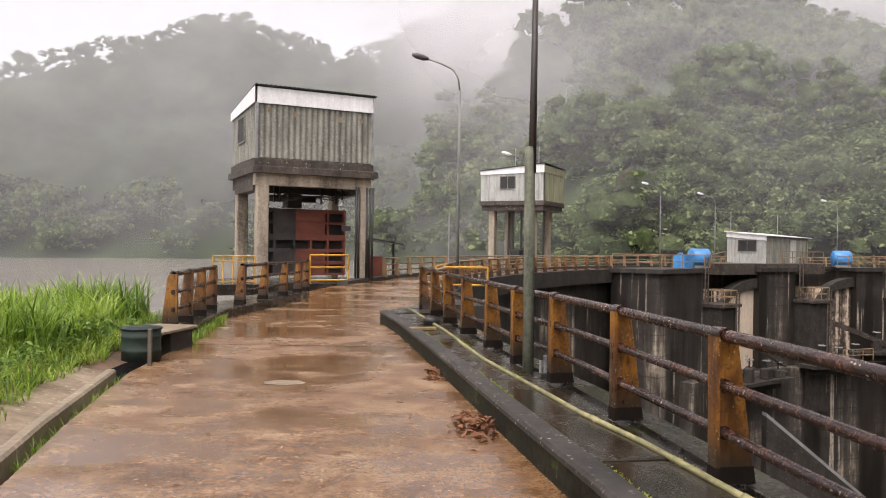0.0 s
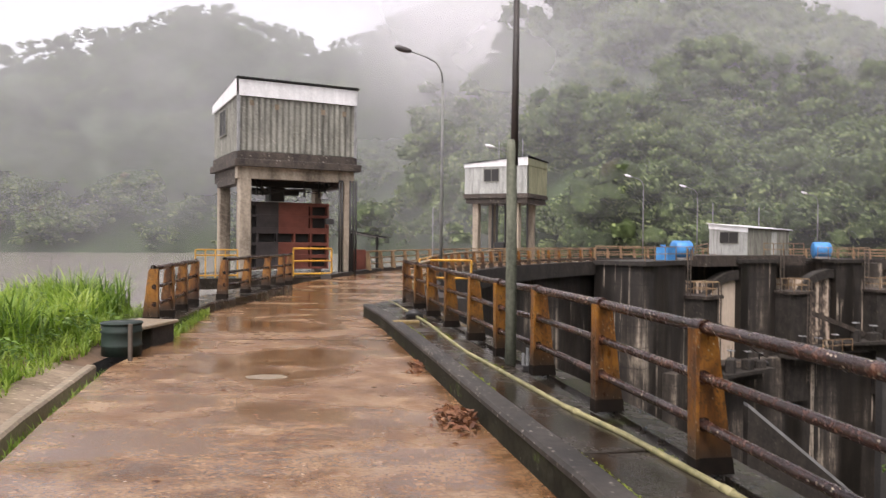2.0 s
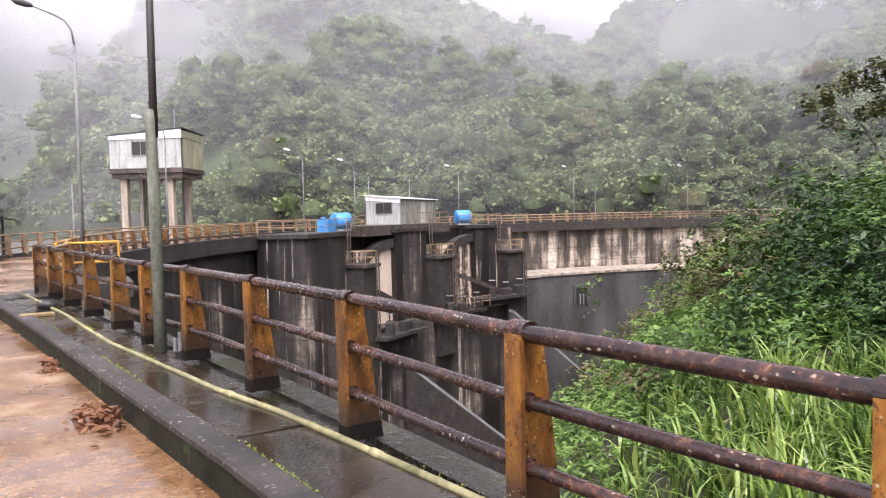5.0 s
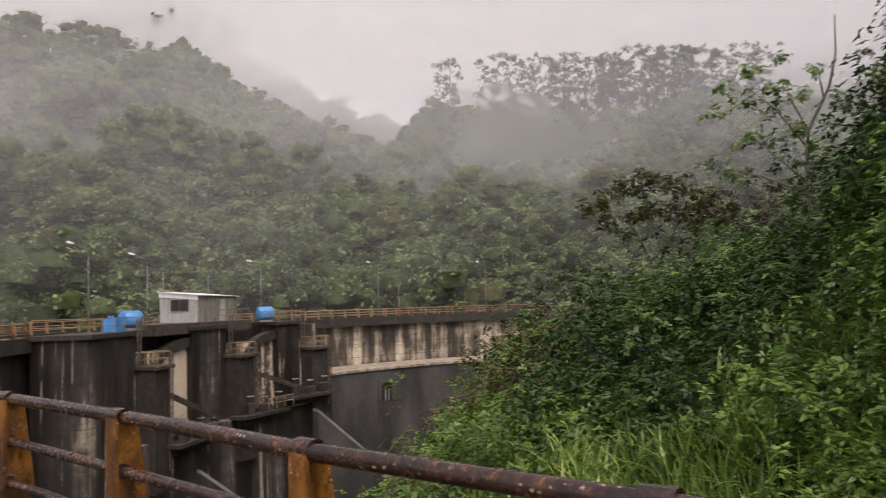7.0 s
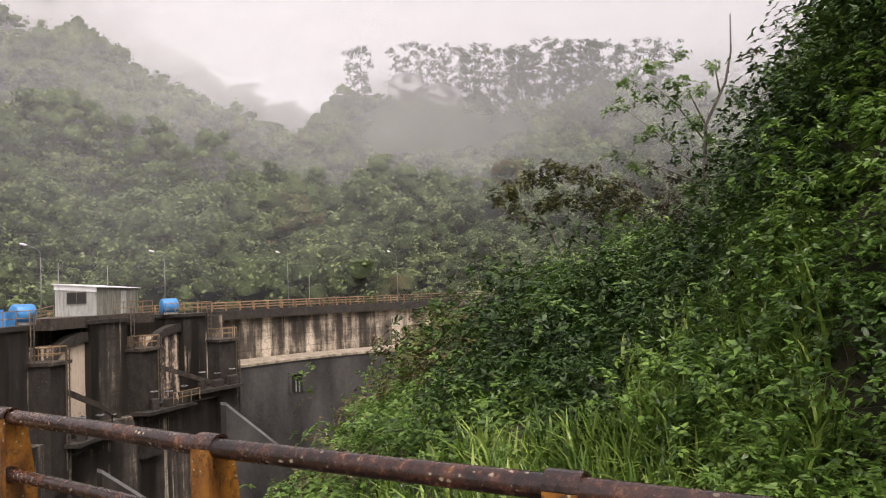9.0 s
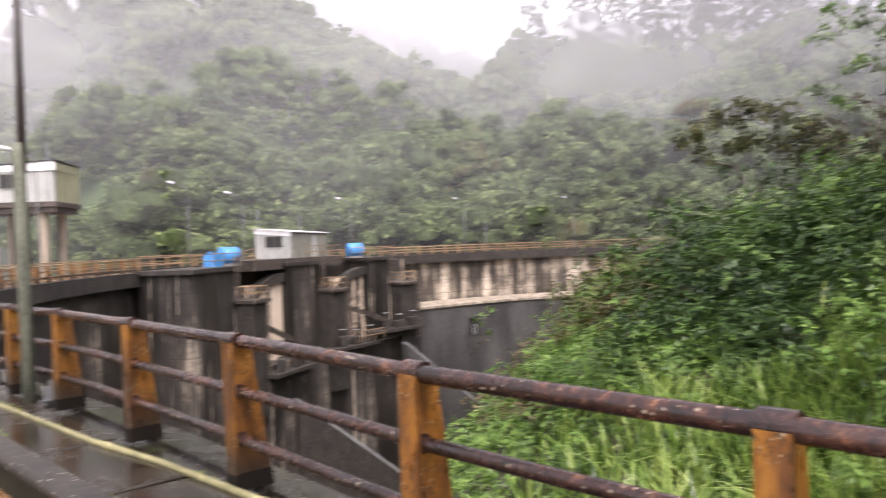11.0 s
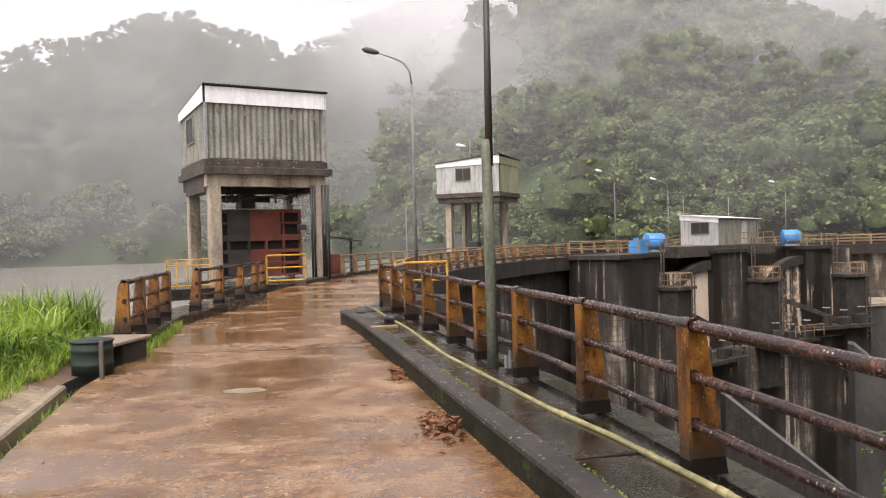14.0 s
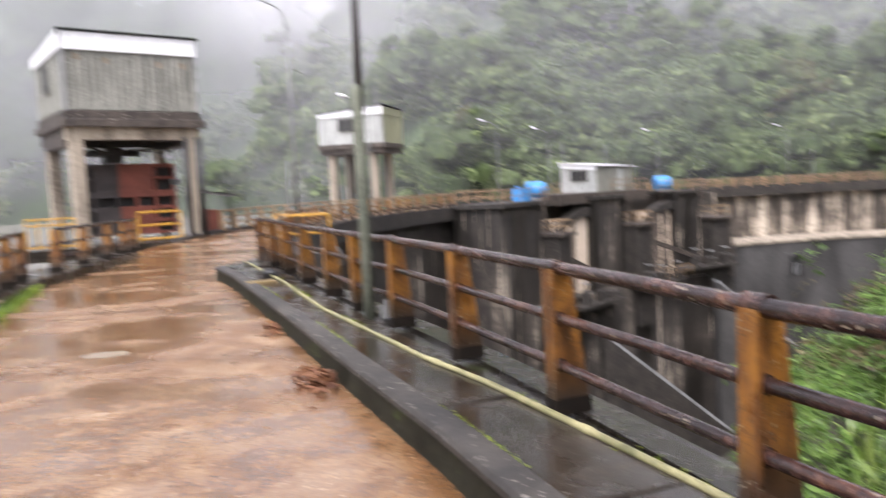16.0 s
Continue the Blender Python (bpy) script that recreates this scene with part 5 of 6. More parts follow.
NEAR_LEAF = make_leaf("shrub_leaves", (0.01, 0.024, 0.006), (0.04, 0.085, 0.018), (0.14, 0.22, 0.05), 0.42, 0.18, 0.6, (0.36, 0.54, 0.8), 0.22, 0.32)
LIGHT_LEAF = make_leaf("light_green_and_lit_leaves", (0.035, 0.075, 0.014), (0.12, 0.22, 0.04), (0.28, 0.4, 0.09), 0.34, 0.35, 0.5, (0.34, 0.52, 0.78), 0.22, 0.45)
OLIVE_LEAF = make_leaf("olive_leaves", (0.022, 0.028, 0.008), (0.08, 0.085, 0.02), (0.18, 0.17, 0.05), 0.4, 0.3, 0.5, (0.34, 0.54, 0.8), 0.25, 0.4)
RUSSET_LEAF = make_leaf("russet_leaves", (0.04, 0.034, 0.014), (0.13, 0.1, 0.042), (0.28, 0.19, 0.085), 0.4, 0.25, 0.5, (0.36, 0.56, 0.82), 0.25, 0.4)
GRASS = make_leaf("grass_blades", (0.075, 0.15, 0.018), (0.25, 0.38, 0.05), (0.48, 0.56, 0.13), 0.35, 0.5, 0.7, (0.32, 0.54, 0.8), 0.3, 0.45)
HILL_GRASS = make_leaf("hill_grass_blades", (0.03, 0.07, 0.01), (0.16, 0.26, 0.045), (0.42, 0.5, 0.15), 0.28, 0.35, 0.6, (0.34, 0.56, 0.8), 0.42, 0.5)


def bush_cards(rng, base, rad, n, leaf):
    """Leaves of one bush in rosettes at twig tips on several lumps: places, facings, sizes and growing directions."""
    k = int(rng.integers(6, 11))
    off = rng.normal(size=(k, 3)) * np.array([0.45, 0.45, 0.32]) * rad
    rr = rad * rng.uniform(0.28, 0.55, k)
    per = 6
    tips = max(n // per, 3)
    w = rng.integers(0, k, tips)
    d = rng.normal(size=(tips, 3))
    d /= np.linalg.norm(d, axis=1, keepdims=True)
    d[:, 2] = np.where(d[:, 2] < -0.3, -d[:, 2], d[:, 2])
    tip = base + off[w] + d * rr[w][:, None] * rng.uniform(0.72, 1.1, (tips, 1))
    d, tip = np.repeat(d, per, 0), np.repeat(tip, per, 0)
    size = leaf * np.repeat(rng.uniform(0.75, 1.2, tips), per) * rng.uniform(0.7, 1.25, len(d))
    spread = np.cross(d, rng.normal(size=d.shape))
    spread /= np.maximum(np.linalg.norm(spread, axis=1, keepdims=True), 1e-6)
    axis = spread + d * 0.3 + np.array([0, 0, -0.12])
    nn = d * 0.55 + np.array([0, 0, 0.6]) + rng.normal(size=d.shape) * 0.22
    return tip + axis * size[:, None], nn, size, axis


def shrubs(name, label, seed, count, az0, az1, r0, r1, size, leaves, leaf, material, lift=0.3, keep=lambda az, r: True):
    rng = np.random.default_rng(seed)
    cs, ns, ss, ax = [], [], [], []
    tries = 0
    while len(cs) < count and tries < count * 20:
        tries += 1
        az, r = rng.uniform(az0, az1), r0 + (r1 - r0) * rng.uniform(0, 1) ** 0.9
        if not keep(az, r):
            continue
        x, y = r * math.sin(radians(az)), r * math.cos(radians(az))
        z = hill(x, y)
        if z < -26:
            continue
        rad = size * rng.uniform(0.6, 1.35) * (0.6 + r / 50)
        for out, got in zip((cs, ns, ss, ax), bush_cards(rng, np.array([x, y, z + rad * lift]), rad, leaves, leaf * (0.7 + r / 70))):
            out.append(got)
    v, q = leaf_quads(rng, np.concatenate(cs), np.concatenate(ns), np.concatenate(ss), 0.42, np.concatenate(ax))
    return tagged(new(name, cloud_mesh(name, v, q, material)), label, "shrubs", kind="stuff")


shrubs("hillside_shrubs", "dense dark green shrubs covering the hillside", 11, 230, 47, 86, 13, 55, 1.25, 380, 0.085, NEAR_LEAF, 0.45, lambda az, r: r < 25 if az < 62 else r > 15)
shrubs("hillside_shrubs", "leafy dark shrub mass on the slope", 12, 52, 52.5, 64, 16, 26, 1.7, 950, 0.08, NEAR_LEAF, 0.35)
shrubs("pale_shrubs", "light green shrubs on the lower slope", 13, 170, 34.5, 50, 11, 48, 1.0, 260, 0.085, LIGHT_LEAF, 0.4)
shrubs("russet_shrubs", "reddish-brown dry shrubs on the lower slope", 26, 60, 37, 50, 14, 48, 1.1, 240, 0.08, RUSSET_LEAF, 0.5)
shrubs("pale_shrubs", "bright broad-leaved creepers near the railing", 14, 230, 63, 92, 7.5, 13, 0.9, 300, 0.07, LIGHT_LEAF, 0.45)
shrubs("hillside_shrubs", "dark broad-leaved creepers high on the bank", 16, 120, 62, 92, 13, 20, 1.1, 330, 0.075, NEAR_LEAF, 0.5)
shrubs("hillside_shrubs", "dark shrubs shading the top of the bank", 17, 60, 68, 92, 13, 18, 1.4, 420, 0.07, NEAR_LEAF, 0.6)
shrubs("hillside_shrubs", "low shrubs filling the foot of the slope", 18, 50, 46, 60, 12.5, 16, 0.9, 330, 0.065, NEAR_LEAF, 0.35)
shrubs("pale_shrubs", "mixed green creepers low on the slope", 19, 45, 38, 60, 11, 16, 0.7, 260, 0.065, LIGHT_LEAF, 0.3)
shrubs("hillside_shrubs", "dark creepers hanging over the bank", 20, 50, 70, 94, 11.5, 14, 1.0, 300, 0.065, NEAR_LEAF, 0.4)
# Lighter leaf colour here imitates light on the dark shrubs' tops.
shrubs("pale_shrubs", "shrubs in lighter leaf colour for the lit tops of the dark mass", 27, 26, 54, 66, 18, 26, 1.3, 480, 0.085, LIGHT_LEAF, 0.6)
shrubs("olive_shrubs", "olive-brown shrubs among the green", 15, 90, 44, 80, 17, 55, 1.2, 280, 0.085, OLIVE_LEAF, 0.6, lambda az, r: az > 60 or r < 25 or az < 49)


def blades(rng, base, length, width, curve):
    """Arching grass blades, four faces each."""
    n = len(base)
    a = rng.uniform(0, 2 * math.pi, n)
    d = np.stack([np.cos(a), np.sin(a), np.zeros(n)], 1)
    side = np.stack([-np.sin(a), np.cos(a), np.zeros(n)], 1)
    rows = []
    for t in (0.0, 0.35, 0.62, 0.84, 1.0):
        c = base + d * (length * curve * t ** 2.4)[:, None] + np.array([0, 0, 1.0]) * (length * (t - 0.5 * curve * t ** 3))[:, None]
        w = (width * (1 - t ** 2.2) * 0.5 * min(0.55 + t, 1.0) + 0.001)[:, None]
        rows += [c - side * w, c + side * w]
    v = np.stack(rows, 1).reshape(-1, 3)
    k = (np.arange(n) * 10)[:, None]
    q = np.concatenate([np.stack([k[:, 0] + 2 * j, k[:, 0] + 2 * j + 1, k[:, 0] + 2 * j + 3, k[:, 0] + 2 * j + 2], 1) for j in range(4)])
    return v, q


def hill_grass(seed, clumps, az0, az1, r0, r1, length, per):
    rng = np.random.default_rng(seed)
    base, ln = [], []
    for _ in range(clumps):
        az, r = rng.uniform(az0, az1), rng.uniform(r0, r1)
        x, y = r * math.sin(radians(az)), r * math.cos(radians(az))
        if x < 2.9 + 0.1 * max(-y, 0):
            continue
        pts = np.array([x, y, hill(x, y) - 0.05]) + rng.normal(size=(per, 3)) * np.array([0.13, 0.13, 0.02])
        base.append(pts)
        ln.append(length * rng.uniform(0.5, 1.2, per) * rng.uniform(0.7, 1.2))
    base, ln = np.concatenate(base), np.concatenate(ln)
    v, q = blades(rng, base, ln, rng.uniform(0.035, 0.08, len(base)), rng.uniform(0.12, 0.95, len(base)))
    return tagged(new("tall_grass", cloud_mesh("tall_grass", v, q, HILL_GRASS)), "tall arching grass below the railing", "grass", kind="stuff")


hill_grass(21, 800, 49, 73, 6.0, 12.0, 0.95, 11)
hill_grass(24, 110, 66, 92, 5.5, 8.5, 0.8, 12)
hill_grass(22, 70, 60, 72, 10, 14, 1.0, 12)
hill_grass(23, 90, 38, 50, 8, 14, 0.7, 11)

# ---- grass bank beside the lake ----
BANK = [(-2.1, -8), (-2.45, 0), (-3.52, 5.3), (-3.92, 6.9), (-4.5, 9.8), (-4.75, 12.2), (-5.2, 14.6)]


def bank_z(u):
    return float(np.interp(u, [0, 0.5, 1.0, 2, 4, 7, 12], [-0.06, 0.1, 0.16, 0.3, 0.1, -1.6, -5.5]))


bank = Shape()
US = (0, 0.6, 1.3, 2, 3, 4, 5.5, 7, 9, 12)
bank.add([(x - u, y + u * 0.12, bank_z(u) + 0.06 * fbm(x - u, y, 0.8)) for x, y in BANK for u in US],
         [(i * 10 + j, i * 10 + j + 1, (i + 1) * 10 + j + 1, (i + 1) * 10 + j) for i in range(len(BANK) - 1) for j in range(9)])
thing("grass_bank", "grassy earth bank between road and lake", "bank", shape=bank, material=SOIL, kind="structure", smooth=True)


def bank_grass(seed, n, u0, u1, y0, y1, length, width, label, curve=(0.2, 0.9)):
    rng = np.random.default_rng(seed)
    y, u = rng.uniform(y0, y1, n), u0 + (u1 - u0) * rng.uniform(0, 1, n)
    u = np.maximum(u, u0 * 0.4 + 0.25 * np.abs(np.sin(y * 2.1)))
    x = np.interp(y, [p[1] for p in BANK], [p[0] for p in BANK]) - u
    z = np.array([bank_z(v) for v in u]) - 0.02
    base = np.stack([x, y + u * 0.12, z], 1)
    patchy = 0.75 + 0.35 * np.sin(x * 1.7 + 1.3 * np.sin(y * 1.1)) * np.cos(y * 1.3)
    v, q = blades(rng, base, length * patchy * rng.uniform(0.5, 1.25, n), width * rng.uniform(0.6, 1.3, n), rng.uniform(*curve, n))
    tagged(new("bank_grass", cloud_mesh("bank_grass", v, q, GRASS)), label, "grass", kind="stuff")


bank_grass(31, 34000, 0.18, 6.0, 3.5, 15, 0.36, 0.02, "short lush grass on the lake bank")
bank_grass(32, 5200, 0.7, 4.5, 9.5, 15.2, 0.9, 0.036, "tall reedy grass at the edge of the bank", (0.15, 0.8))
rng = np.random.default_rng(33)
y = rng.uniform(1.0, 9.8, 1500)
y = y[np.sin(y * 3.1) + np.sin(y * 7.3 + 1) > -0.7]
base = np.stack([np.interp(y, [p[1] for p in LEFT_EDGE[:5]], [p[0] for p in LEFT_EDGE[:5]]) - rng.uniform(0.03, 0.15, len(y)), y, np.full(len(y), -0.28)], 1)
v, q = blades(rng, base, rng.uniform(0.15, 0.36, len(y)), rng.uniform(0.008, 0.016, len(y)), rng.uniform(0.2, 0.8, len(y)))
tagged(new("gutter_weeds", cloud_mesh("gutter_weeds", v, q, GRASS)), "small green weeds growing in the gutter", "weeds", kind="stuff")
y = rng.uniform(2.0, 9.6, 900)
off = rng.uniform(0.3, 0.95, len(y)) ** 0.6
base = np.stack([np.interp(y, [p[1] for p in LEFT_EDGE[:5]], [p[0] for p in LEFT_EDGE[:5]]) - off, y, 0.02 + 0.08 * off], 1)
base = base[np.sin(base[:, 1] * 2.3) + np.sin(base[:, 0] * 9) > 0.4]
v, q = blades(rng, base, rng.uniform(0.05, 0.14, len(base)), rng.uniform(0.008, 0.014, len(base)), rng.uniform(0.3, 1.0, len(base)))
tagged(new("verge_weeds", cloud_mesh("verge_weeds", v, q, GRASS)), "sparse low weeds on the trodden verge", "weeds", kind="stuff")
rng = np.random.default_rng(35)
t = rng.uniform(0, 1, 700)
base = np.stack([np.interp(t, [0, 0.5, 1], [-4.25, -4.55, -4.9]) + rng.normal(0, 0.05, 700), 12.3 + 4.5 * t, np.zeros(700)], 1)
v, q = blades(rng, base, rng.uniform(0.06, 0.22, 700), rng.uniform(0.008, 0.016, 700), rng.uniform(0.2, 0.9, 700))
tagged(new("kerb_weeds", cloud_mesh("kerb_weeds", v, q, GRASS)), "low weeds along the foot of the kerb", "weeds", kind="stuff")

rng = np.random.default_rng(37)
cs, ns, ss, ax = [], [], [], []
for _ in range(260):
    y, u = rng.uniform(4, 14.8), rng.uniform(0.5, 4.5)
    x = float(np.interp(y, [p[1] for p in BANK], [p[0] for p in BANK])) - u
    for out, got in zip((cs, ns, ss, ax), bush_cards(rng, np.array([x, y + u * 0.12, bank_z(u) + rng.uniform(0.05, 0.25)]), rng.uniform(0.15, 0.35), 60, 0.045)):
        out.append(got)
v, q = leaf_quads(rng, np.concatenate(cs), np.concatenate(ns), np.concatenate(ss), 0.42, np.concatenate(ax))
tagged(new("bank_weeds", cloud_mesh("bank_weeds", v, q, LIGHT_LEAF)), "leafy green weeds among the bank grass", "weeds", kind="stuff")

# moss along the pipe and the slab joints
MOSS = make_leaf("bright_moss", (0.08, 0.11, 0.01), (0.17, 0.22, 0.02), (0.3, 0.34, 0.05), 0.7, 0.2, 2.0)
rng = np.random.default_rng(36)
cs = []
for i in range(1700):
    p, d = along([q[:2] for q in pipe_pts], rng.uniform(3.5, 17))
    if math.sin(p.y * 2.3) + math.sin(p.y * 5.1 + 1) < 0.1 * rng.normal():
        continue
    cs.append((p.x - d.y * 0 + rng.normal(0.035, 0.03), p.y + rng.normal(0, 0.02), 0.235 + abs(rng.normal(0, 0.008))))
for i in range(900):
    p, d = along(KERB_LINE, rng.uniform(12, 21))
    if math.sin(p.y * 1.7 + 0.6) < 0.2:
        continue
    off = 0.2 + rng.normal(0, 0.012)
    cs.append((p.x + d.y * off, p.y - d.x * off, 0.255 + abs(rng.normal(0, 0.005))))
cs = np.array(cs)
v, q = leaf_quads(rng, cs, np.tile([0, 0, 1.0], (len(cs), 1)) + rng.normal(size=cs.shape) * 0.5, rng.uniform(0.005, 0.015, len(cs)), 0.6)
tagged(new("moss", cloud_mesh("moss", v, q, MOSS)), "bright yellow-green moss along the pipe and joints", "moss", kind="stuff")

# fallen leaves
DEAD = make_leaf("dead_leaves", (0.06, 0.022, 0.012), (0.16, 0.07, 0.035), (0.34, 0.17, 0.08), 0.5, 0.1, 3.0)


def leaf_litter(seed, x, y, n, sx, sy, tall, label):
    rng = np.random.default_rng(seed)
    c = np.stack([x + rng.normal(0, sx, n), y + rng.normal(0, sy, n), np.zeros(n)], 1)
    d = ((c[:, 0] - x) / sx) ** 2 + ((c[:, 1] - y) / sy) ** 2
    c[:, 2] = 0.015 + tall * np.exp(-d * 0.5) * rng.uniform(0, 1, n)
    v, q = leaf_quads(rng, c, np.tile([0, 0, 1.0], (n, 1)) + rng.normal(size=c.shape) * 0.45, rng.uniform(0.035, 0.07, n), 0.4)
    tagged(new("leaf_pile", cloud_mesh("leaf_pile", v, q, DEAD)), label, "dead leaves", kind="stuff")


leaf_litter(41, 0.26, 7.05, 170, 0.11, 0.26, 0.09, "pile of wet brown fallen leaves by the kerb")
leaf_litter(42, -0.17, 10.0, 80, 0.07, 0.32, 0.05, "small heap of wet leaves by the kerb")
rng = np.random.default_rng(43)
c = np.stack([rng.uniform(-3.5, 0.6, 70), rng.uniform(4, 16, 70), np.full(70, 0.012)], 1)
c = c[c[:, 0] < np.interp(c[:, 1], [4, 7, 10, 16], [0.6, 0.2, -0.3, -1.5])]
v, q = leaf_quads(rng, c, np.tile([0, 0, 1.0], (len(c), 1)) + rng.normal(size=c.shape) * 0.2, rng.uniform(0.015, 0.04, len(c)), 0.4)
tagged(new("scattered_leaves", cloud_mesh("scattered_leaves", v, q, DEAD)), "single wet leaves scattered on the road", "dead leaves", kind="stuff")


# ---- trees ----
def tree(name, label, base, trunk, limbs, crowns, material, seed, leaf, n, aspect=0.5, radius=0.14, turn=0.0):
    """A tree: tapered trunk, limbs, and clumps of leaves at given points (offset, radius)."""
    rng = np.random.default_rng(seed)
    t = thing(name, label, "tree", Matrix.Translation(base) @ Matrix.Rotation(radians(-turn), 4, 'Z'))
    k = len(trunk)
    part("trunk", Shape().tube(trunk, [radius * (1 - 0.75 * i / (k - 1)) for i in range(k)], 8), BARK, t, smooth=True)
    for l in limbs:
        part("limb", Shape().tube(l, [radius * 0.45 * (1 - 0.7 * i / (len(l) - 1)) for i in range(len(l))], 6), BARK, t, smooth=True)
    cs, ns, ss, ax = [], [], [], []
    for c, rad in crowns:
        for out, got in zip((cs, ns, ss, ax), bush_cards(rng, np.array(c), rad, int(n * rad * rad), leaf)):
            out.append(got)
    v, q = leaf_quads(rng, np.concatenate(cs), np.concatenate(ns), np.concatenate(ss), aspect, np.concatenate(ax))
    part("crown", cloud_mesh("crown", v, q, material), None, t)
    return t


def at(az, r, dz=0.0):
    x, y = r * math.sin(radians(az)), r * math.cos(radians(az))
    return (x, y, hill(x, y) + dz)


# umbrella tree, leaning pale tree and dark corner tree on the hillside
rt = random.Random(9)
tree("umbrella_tree", "spreading olive-leaved tree on the hillside", at(56.5, 36, 0.5), [(0, 0, 0), (-0.5, 0.2, 2.4), (-1.2, 0.3, 4.0), (-2.0, 0.3, 5.0)],
     [[(-0.5, 0.2, 2.4), (0.5, 0.2, 4.4), (1.4, 0.1, 5.4)], [(-1.2, 0.3, 4.0), (-2.6, 0.2, 4.4), (-3.4, 0.1, 4.9)]],
     [((-3.3 + 0.7 * i, rt.uniform(-0.8, 0.8), 5.1 + 1.3 * math.sin(i * 0.45) + rt.uniform(-0.2, 0.3)), rt.uniform(0.7, 1.0)) for i in range(9)] + [((-2.4 + 0.75 * i, rt.uniform(-0.8, 0.8), 4.4 + 0.9 * math.sin(i * 0.6) + rt.uniform(-0.3, 0.3)), rt.uniform(0.55, 0.85)) for i in range(7)], OLIVE_LEAF, 51, 0.1, 560, turn=57)
L0 = 2.4
tree("leaning_tree", "sparse pale-leaved tree with a bare leaning top", at(65.8, 30, -0.5), [(0, 0, -1), (0.0, 0, 1.6 + L0), (0.15, 0, 3.4 + L0), (0.9, 0, 4.9 + L0), (1.15, 0.0, 6.0 + L0), (1.2, 0, 7.4 + L0)],
     [[(0.0, 0, 1.6 + L0), (-1.2, 0, 2.9 + L0), (-2.7, 0, 4.3 + L0)], [(0.1, 0, 2.8 + L0), (-0.9, 0.2, 4.4 + L0), (-1.9, 0.2, 5.4 + L0)], [(0.0, 0, 1.2 + L0), (-1.4, -0.2, 1.9 + L0), (-2.9, -0.3, 2.4 + L0)], [(0.15, 0, 3.4 + L0), (-0.3, 0.1, 4.5 + L0), (-0.5, 0.1, 5.3 + L0)], [(0.7, 0, 4.5 + L0), (0.6, 0, 5.3 + L0), (0.65, 0, 5.7 + L0)]],
     [((x, y, z + L0), r) for x, y, z, r in ((-2.5, 0, 5.2, 0.5), (-1.7, 0.2, 5.7, 0.55), (-0.8, 0, 5.1, 0.6), (-2.9, -0.2, 4.3, 0.45), (-1.9, 0, 4.6, 0.55), (-1.0, 0.2, 4.1, 0.5), (-0.2, 0, 4.7, 0.5), (-3.1, 0, 2.6, 0.45), (-2.4, 0.1, 2.0, 0.45), (-2.0, -0.2, 3.2, 0.5), (-1.1, 0, 3.0, 0.45), (-0.3, 0.1, 3.4, 0.5), (0.4, 0, 5.5, 0.4), (0.2, 0.1, 2.6, 0.5), (-0.5, 0, 5.9, 0.4))], LIGHT_LEAF, 52, 0.08, 900, 0.4, 0.085, 66)
tree("brown_tree", "thin tree with dull purple-brown foliage on the slope", at(63.8, 33, -0.5), [(0, 0, -0.5), (-0.2, 0, 1.6), (-0.4, 0, 3.2), (-0.3, 0, 4.6)],
     [[(-0.2, 0, 1.6), (-1.3, 0.1, 2.6), (-2.0, 0.1, 3.0)], [(-0.3, 0, 2.6), (0.6, 0, 3.6), (1.2, 0, 4.2)]],
     [((rt.uniform(-2.1, 1.5), rt.uniform(-0.8, 0.8), rt.uniform(1.6, 5.2)), rt.uniform(0.45, 0.75)) for _ in range(16)], make_leaf("purple_brown_leaves", (0.03, 0.03, 0.02), (0.085, 0.075, 0.05), (0.17, 0.15, 0.1), 0.45, 0.25, 0.5), 54, 0.085, 420, turn=64)
tree("dark_tree", "dark overhanging tree at the top of the bank", at(75.5, 17, 0.0), [(0, 0, -1), (-0.1, 0, 2.0), (-0.3, 0, 4.0), (-0.4, 0, 6.0)],
     [[(-0.1, 0, 2.0), (-1.0, 0.6, 3.4), (-1.6, 1.0, 4.2)], [(-0.2, 0, 3.0), (0.9, -0.4, 4.2), (1.6, -0.8, 4.6)]],
     [((rt.uniform(-1.9, 2.2), rt.uniform(-1.0, 1.2), rt.uniform(1.0, 5.0)), rt.uniform(0.55, 0.95)) for _ in range(18)], NEAR_LEAF, 53, 0.085, 420, turn=76)

# tall feathery trees on the far ridge
FEATHER = make_leaf("ridge_leaves", (0.03, 0.05, 0.02), (0.06, 0.09, 0.035), (0.1, 0.13, 0.05), 0.6, 0.3, 0.1)
rr = random.Random(17)
proto = []
for s in range(3):
    h = 29.0
    cl = [((rr.gauss(0, 1) * 2.5, rr.gauss(0, 1) * 2.5, h * (0.5 + 0.5 * k / 30 + rr.uniform(-0.03, 0.03))), rr.uniform(0.9, 1.8)) for k in range(34)]
    proto.append(tree("ridge_tree", "tall feathery tree standing on the misty ridge", (0, 0, 0), [(0, 0, 0), (0.3, 0, h * 0.4), (0.1, 0.1, h * 0.75), (0.2, 0, h)],
                      [[(0.2, 0, h * (0.4 + 0.12 * k)), (cl[6 * k][0][0] * 0.5, 0, h * (0.48 + 0.12 * k)), cl[6 * k][0]] for k in range(5)], cl, FEATHER, 60 + s, 0.24, 110, 0.45, 0.2))
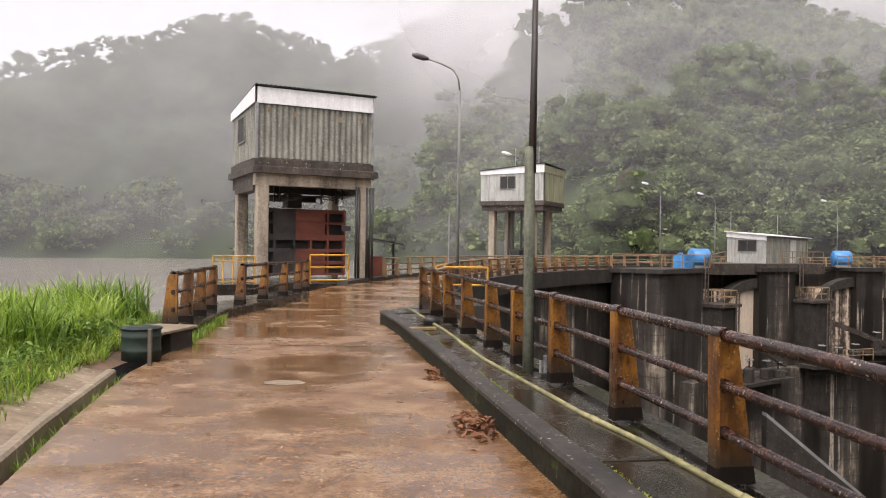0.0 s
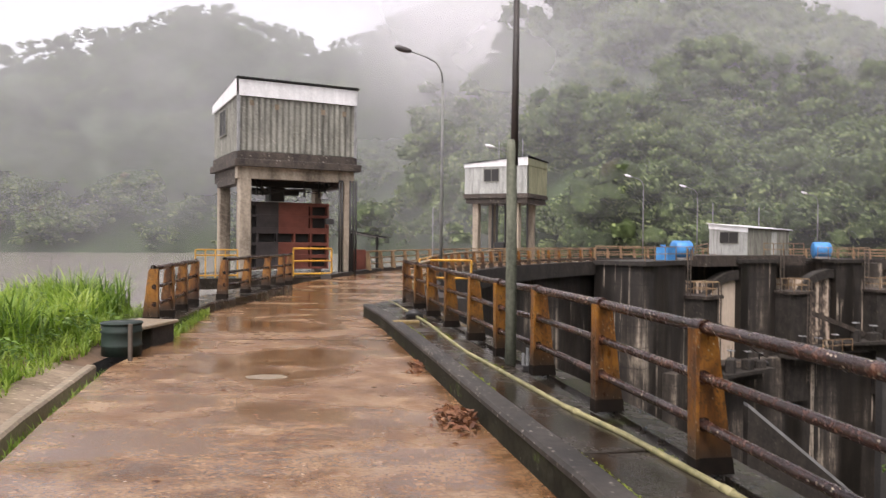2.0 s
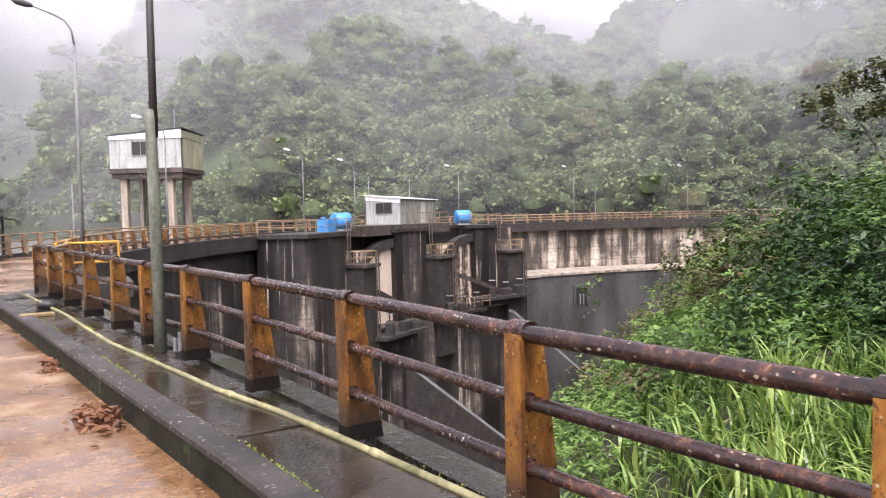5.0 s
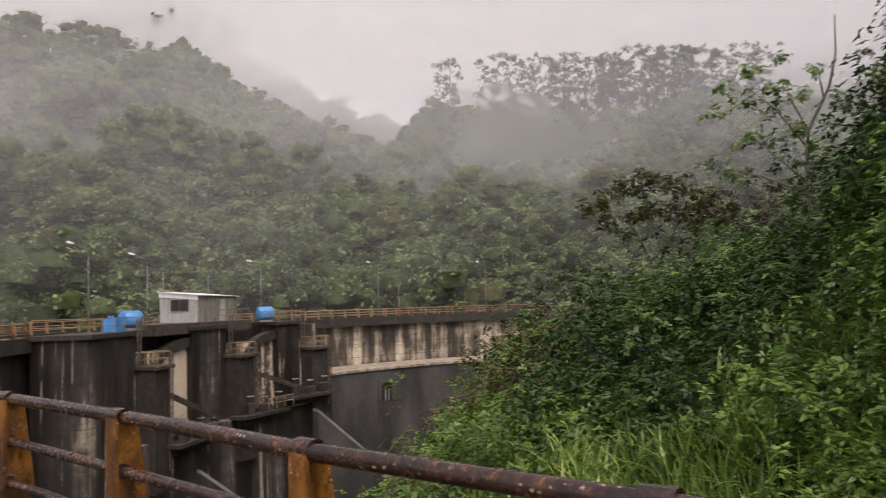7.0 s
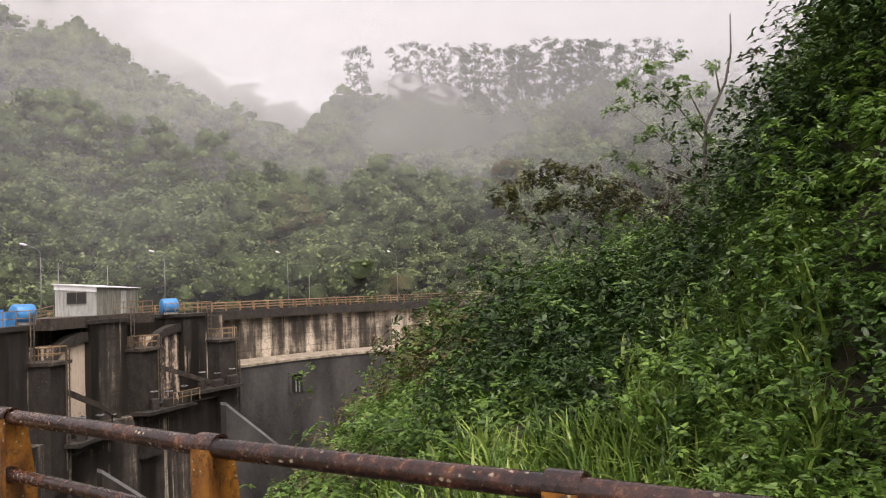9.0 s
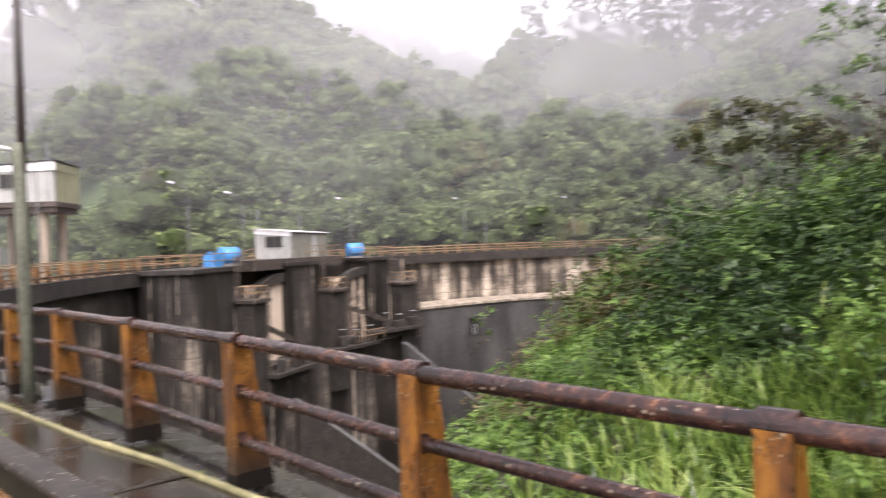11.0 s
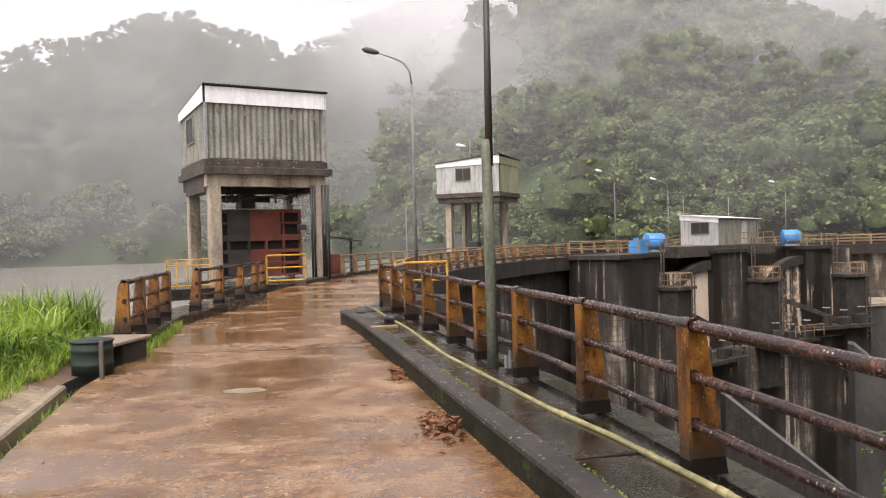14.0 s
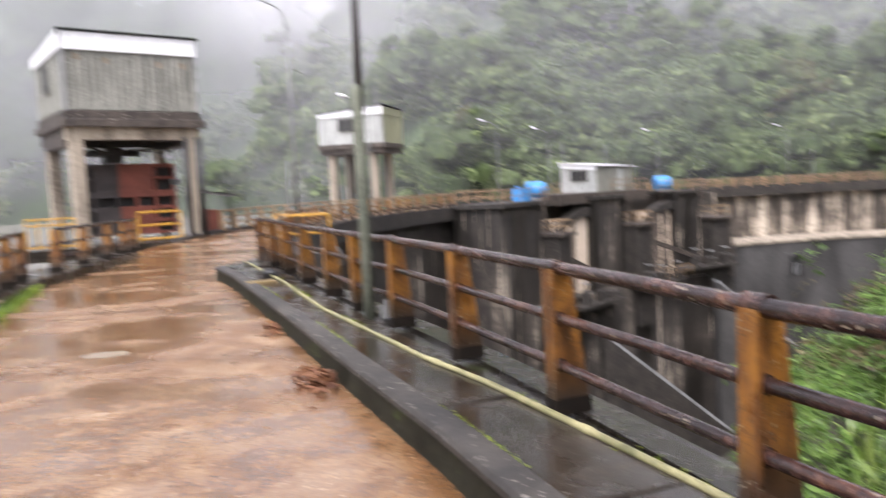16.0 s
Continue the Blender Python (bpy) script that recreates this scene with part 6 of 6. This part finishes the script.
spots = [(49.6, 0.9), (52.4, 0.9), (53.6, 0.9), (56.0, 0.9), (58.2, 0.9), (47.4, 0.8), (44.2, 1.05), (46.0, 0.75), (48.9, 0.7), (50.6, 0.95), (51.8, 1.0), (53.0, 1.05), (54.2, 0.95), (55.4, 1.05), (56.6, 0.9), (57.7, 0.95), (58.8, 0.9), (60.0, 0.8), (61.4, 0.95), (41.0, 0.6), (63.0, 0.8), (20.0, 0.8), (22.0, 0.7), (24.5, 0.75)]
for i, (az, sc) in enumerate(spots):
    r = 198 + 14 * rr.random() if az > 30 else 225.0
    m = Matrix.Translation((r * math.sin(radians(az)), r * math.cos(radians(az)), mountain(az, r) - 4.0)) @ Matrix.Rotation(rr.uniform(0, 6.28), 4, 'Z') @ Matrix.Scale(sc, 4)
    if i < 3:
        proto[i].matrix_world = m
    else:
        copy_thing(proto[i % 3], Matrix.Translation(m.translation) @ Matrix.Rotation(rr.uniform(0, 6.28), 4, 'Z'))
for p in proto:
    tagged(p, group="tall trees on the ridge")


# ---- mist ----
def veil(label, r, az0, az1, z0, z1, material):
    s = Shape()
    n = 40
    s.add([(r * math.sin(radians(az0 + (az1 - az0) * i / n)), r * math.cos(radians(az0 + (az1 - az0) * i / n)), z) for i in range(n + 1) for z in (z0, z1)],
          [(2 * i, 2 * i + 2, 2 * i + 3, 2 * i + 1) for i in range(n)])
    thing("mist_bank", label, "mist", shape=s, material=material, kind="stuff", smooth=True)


# Curved see-through sheets round the origin stand in for mist and haze.
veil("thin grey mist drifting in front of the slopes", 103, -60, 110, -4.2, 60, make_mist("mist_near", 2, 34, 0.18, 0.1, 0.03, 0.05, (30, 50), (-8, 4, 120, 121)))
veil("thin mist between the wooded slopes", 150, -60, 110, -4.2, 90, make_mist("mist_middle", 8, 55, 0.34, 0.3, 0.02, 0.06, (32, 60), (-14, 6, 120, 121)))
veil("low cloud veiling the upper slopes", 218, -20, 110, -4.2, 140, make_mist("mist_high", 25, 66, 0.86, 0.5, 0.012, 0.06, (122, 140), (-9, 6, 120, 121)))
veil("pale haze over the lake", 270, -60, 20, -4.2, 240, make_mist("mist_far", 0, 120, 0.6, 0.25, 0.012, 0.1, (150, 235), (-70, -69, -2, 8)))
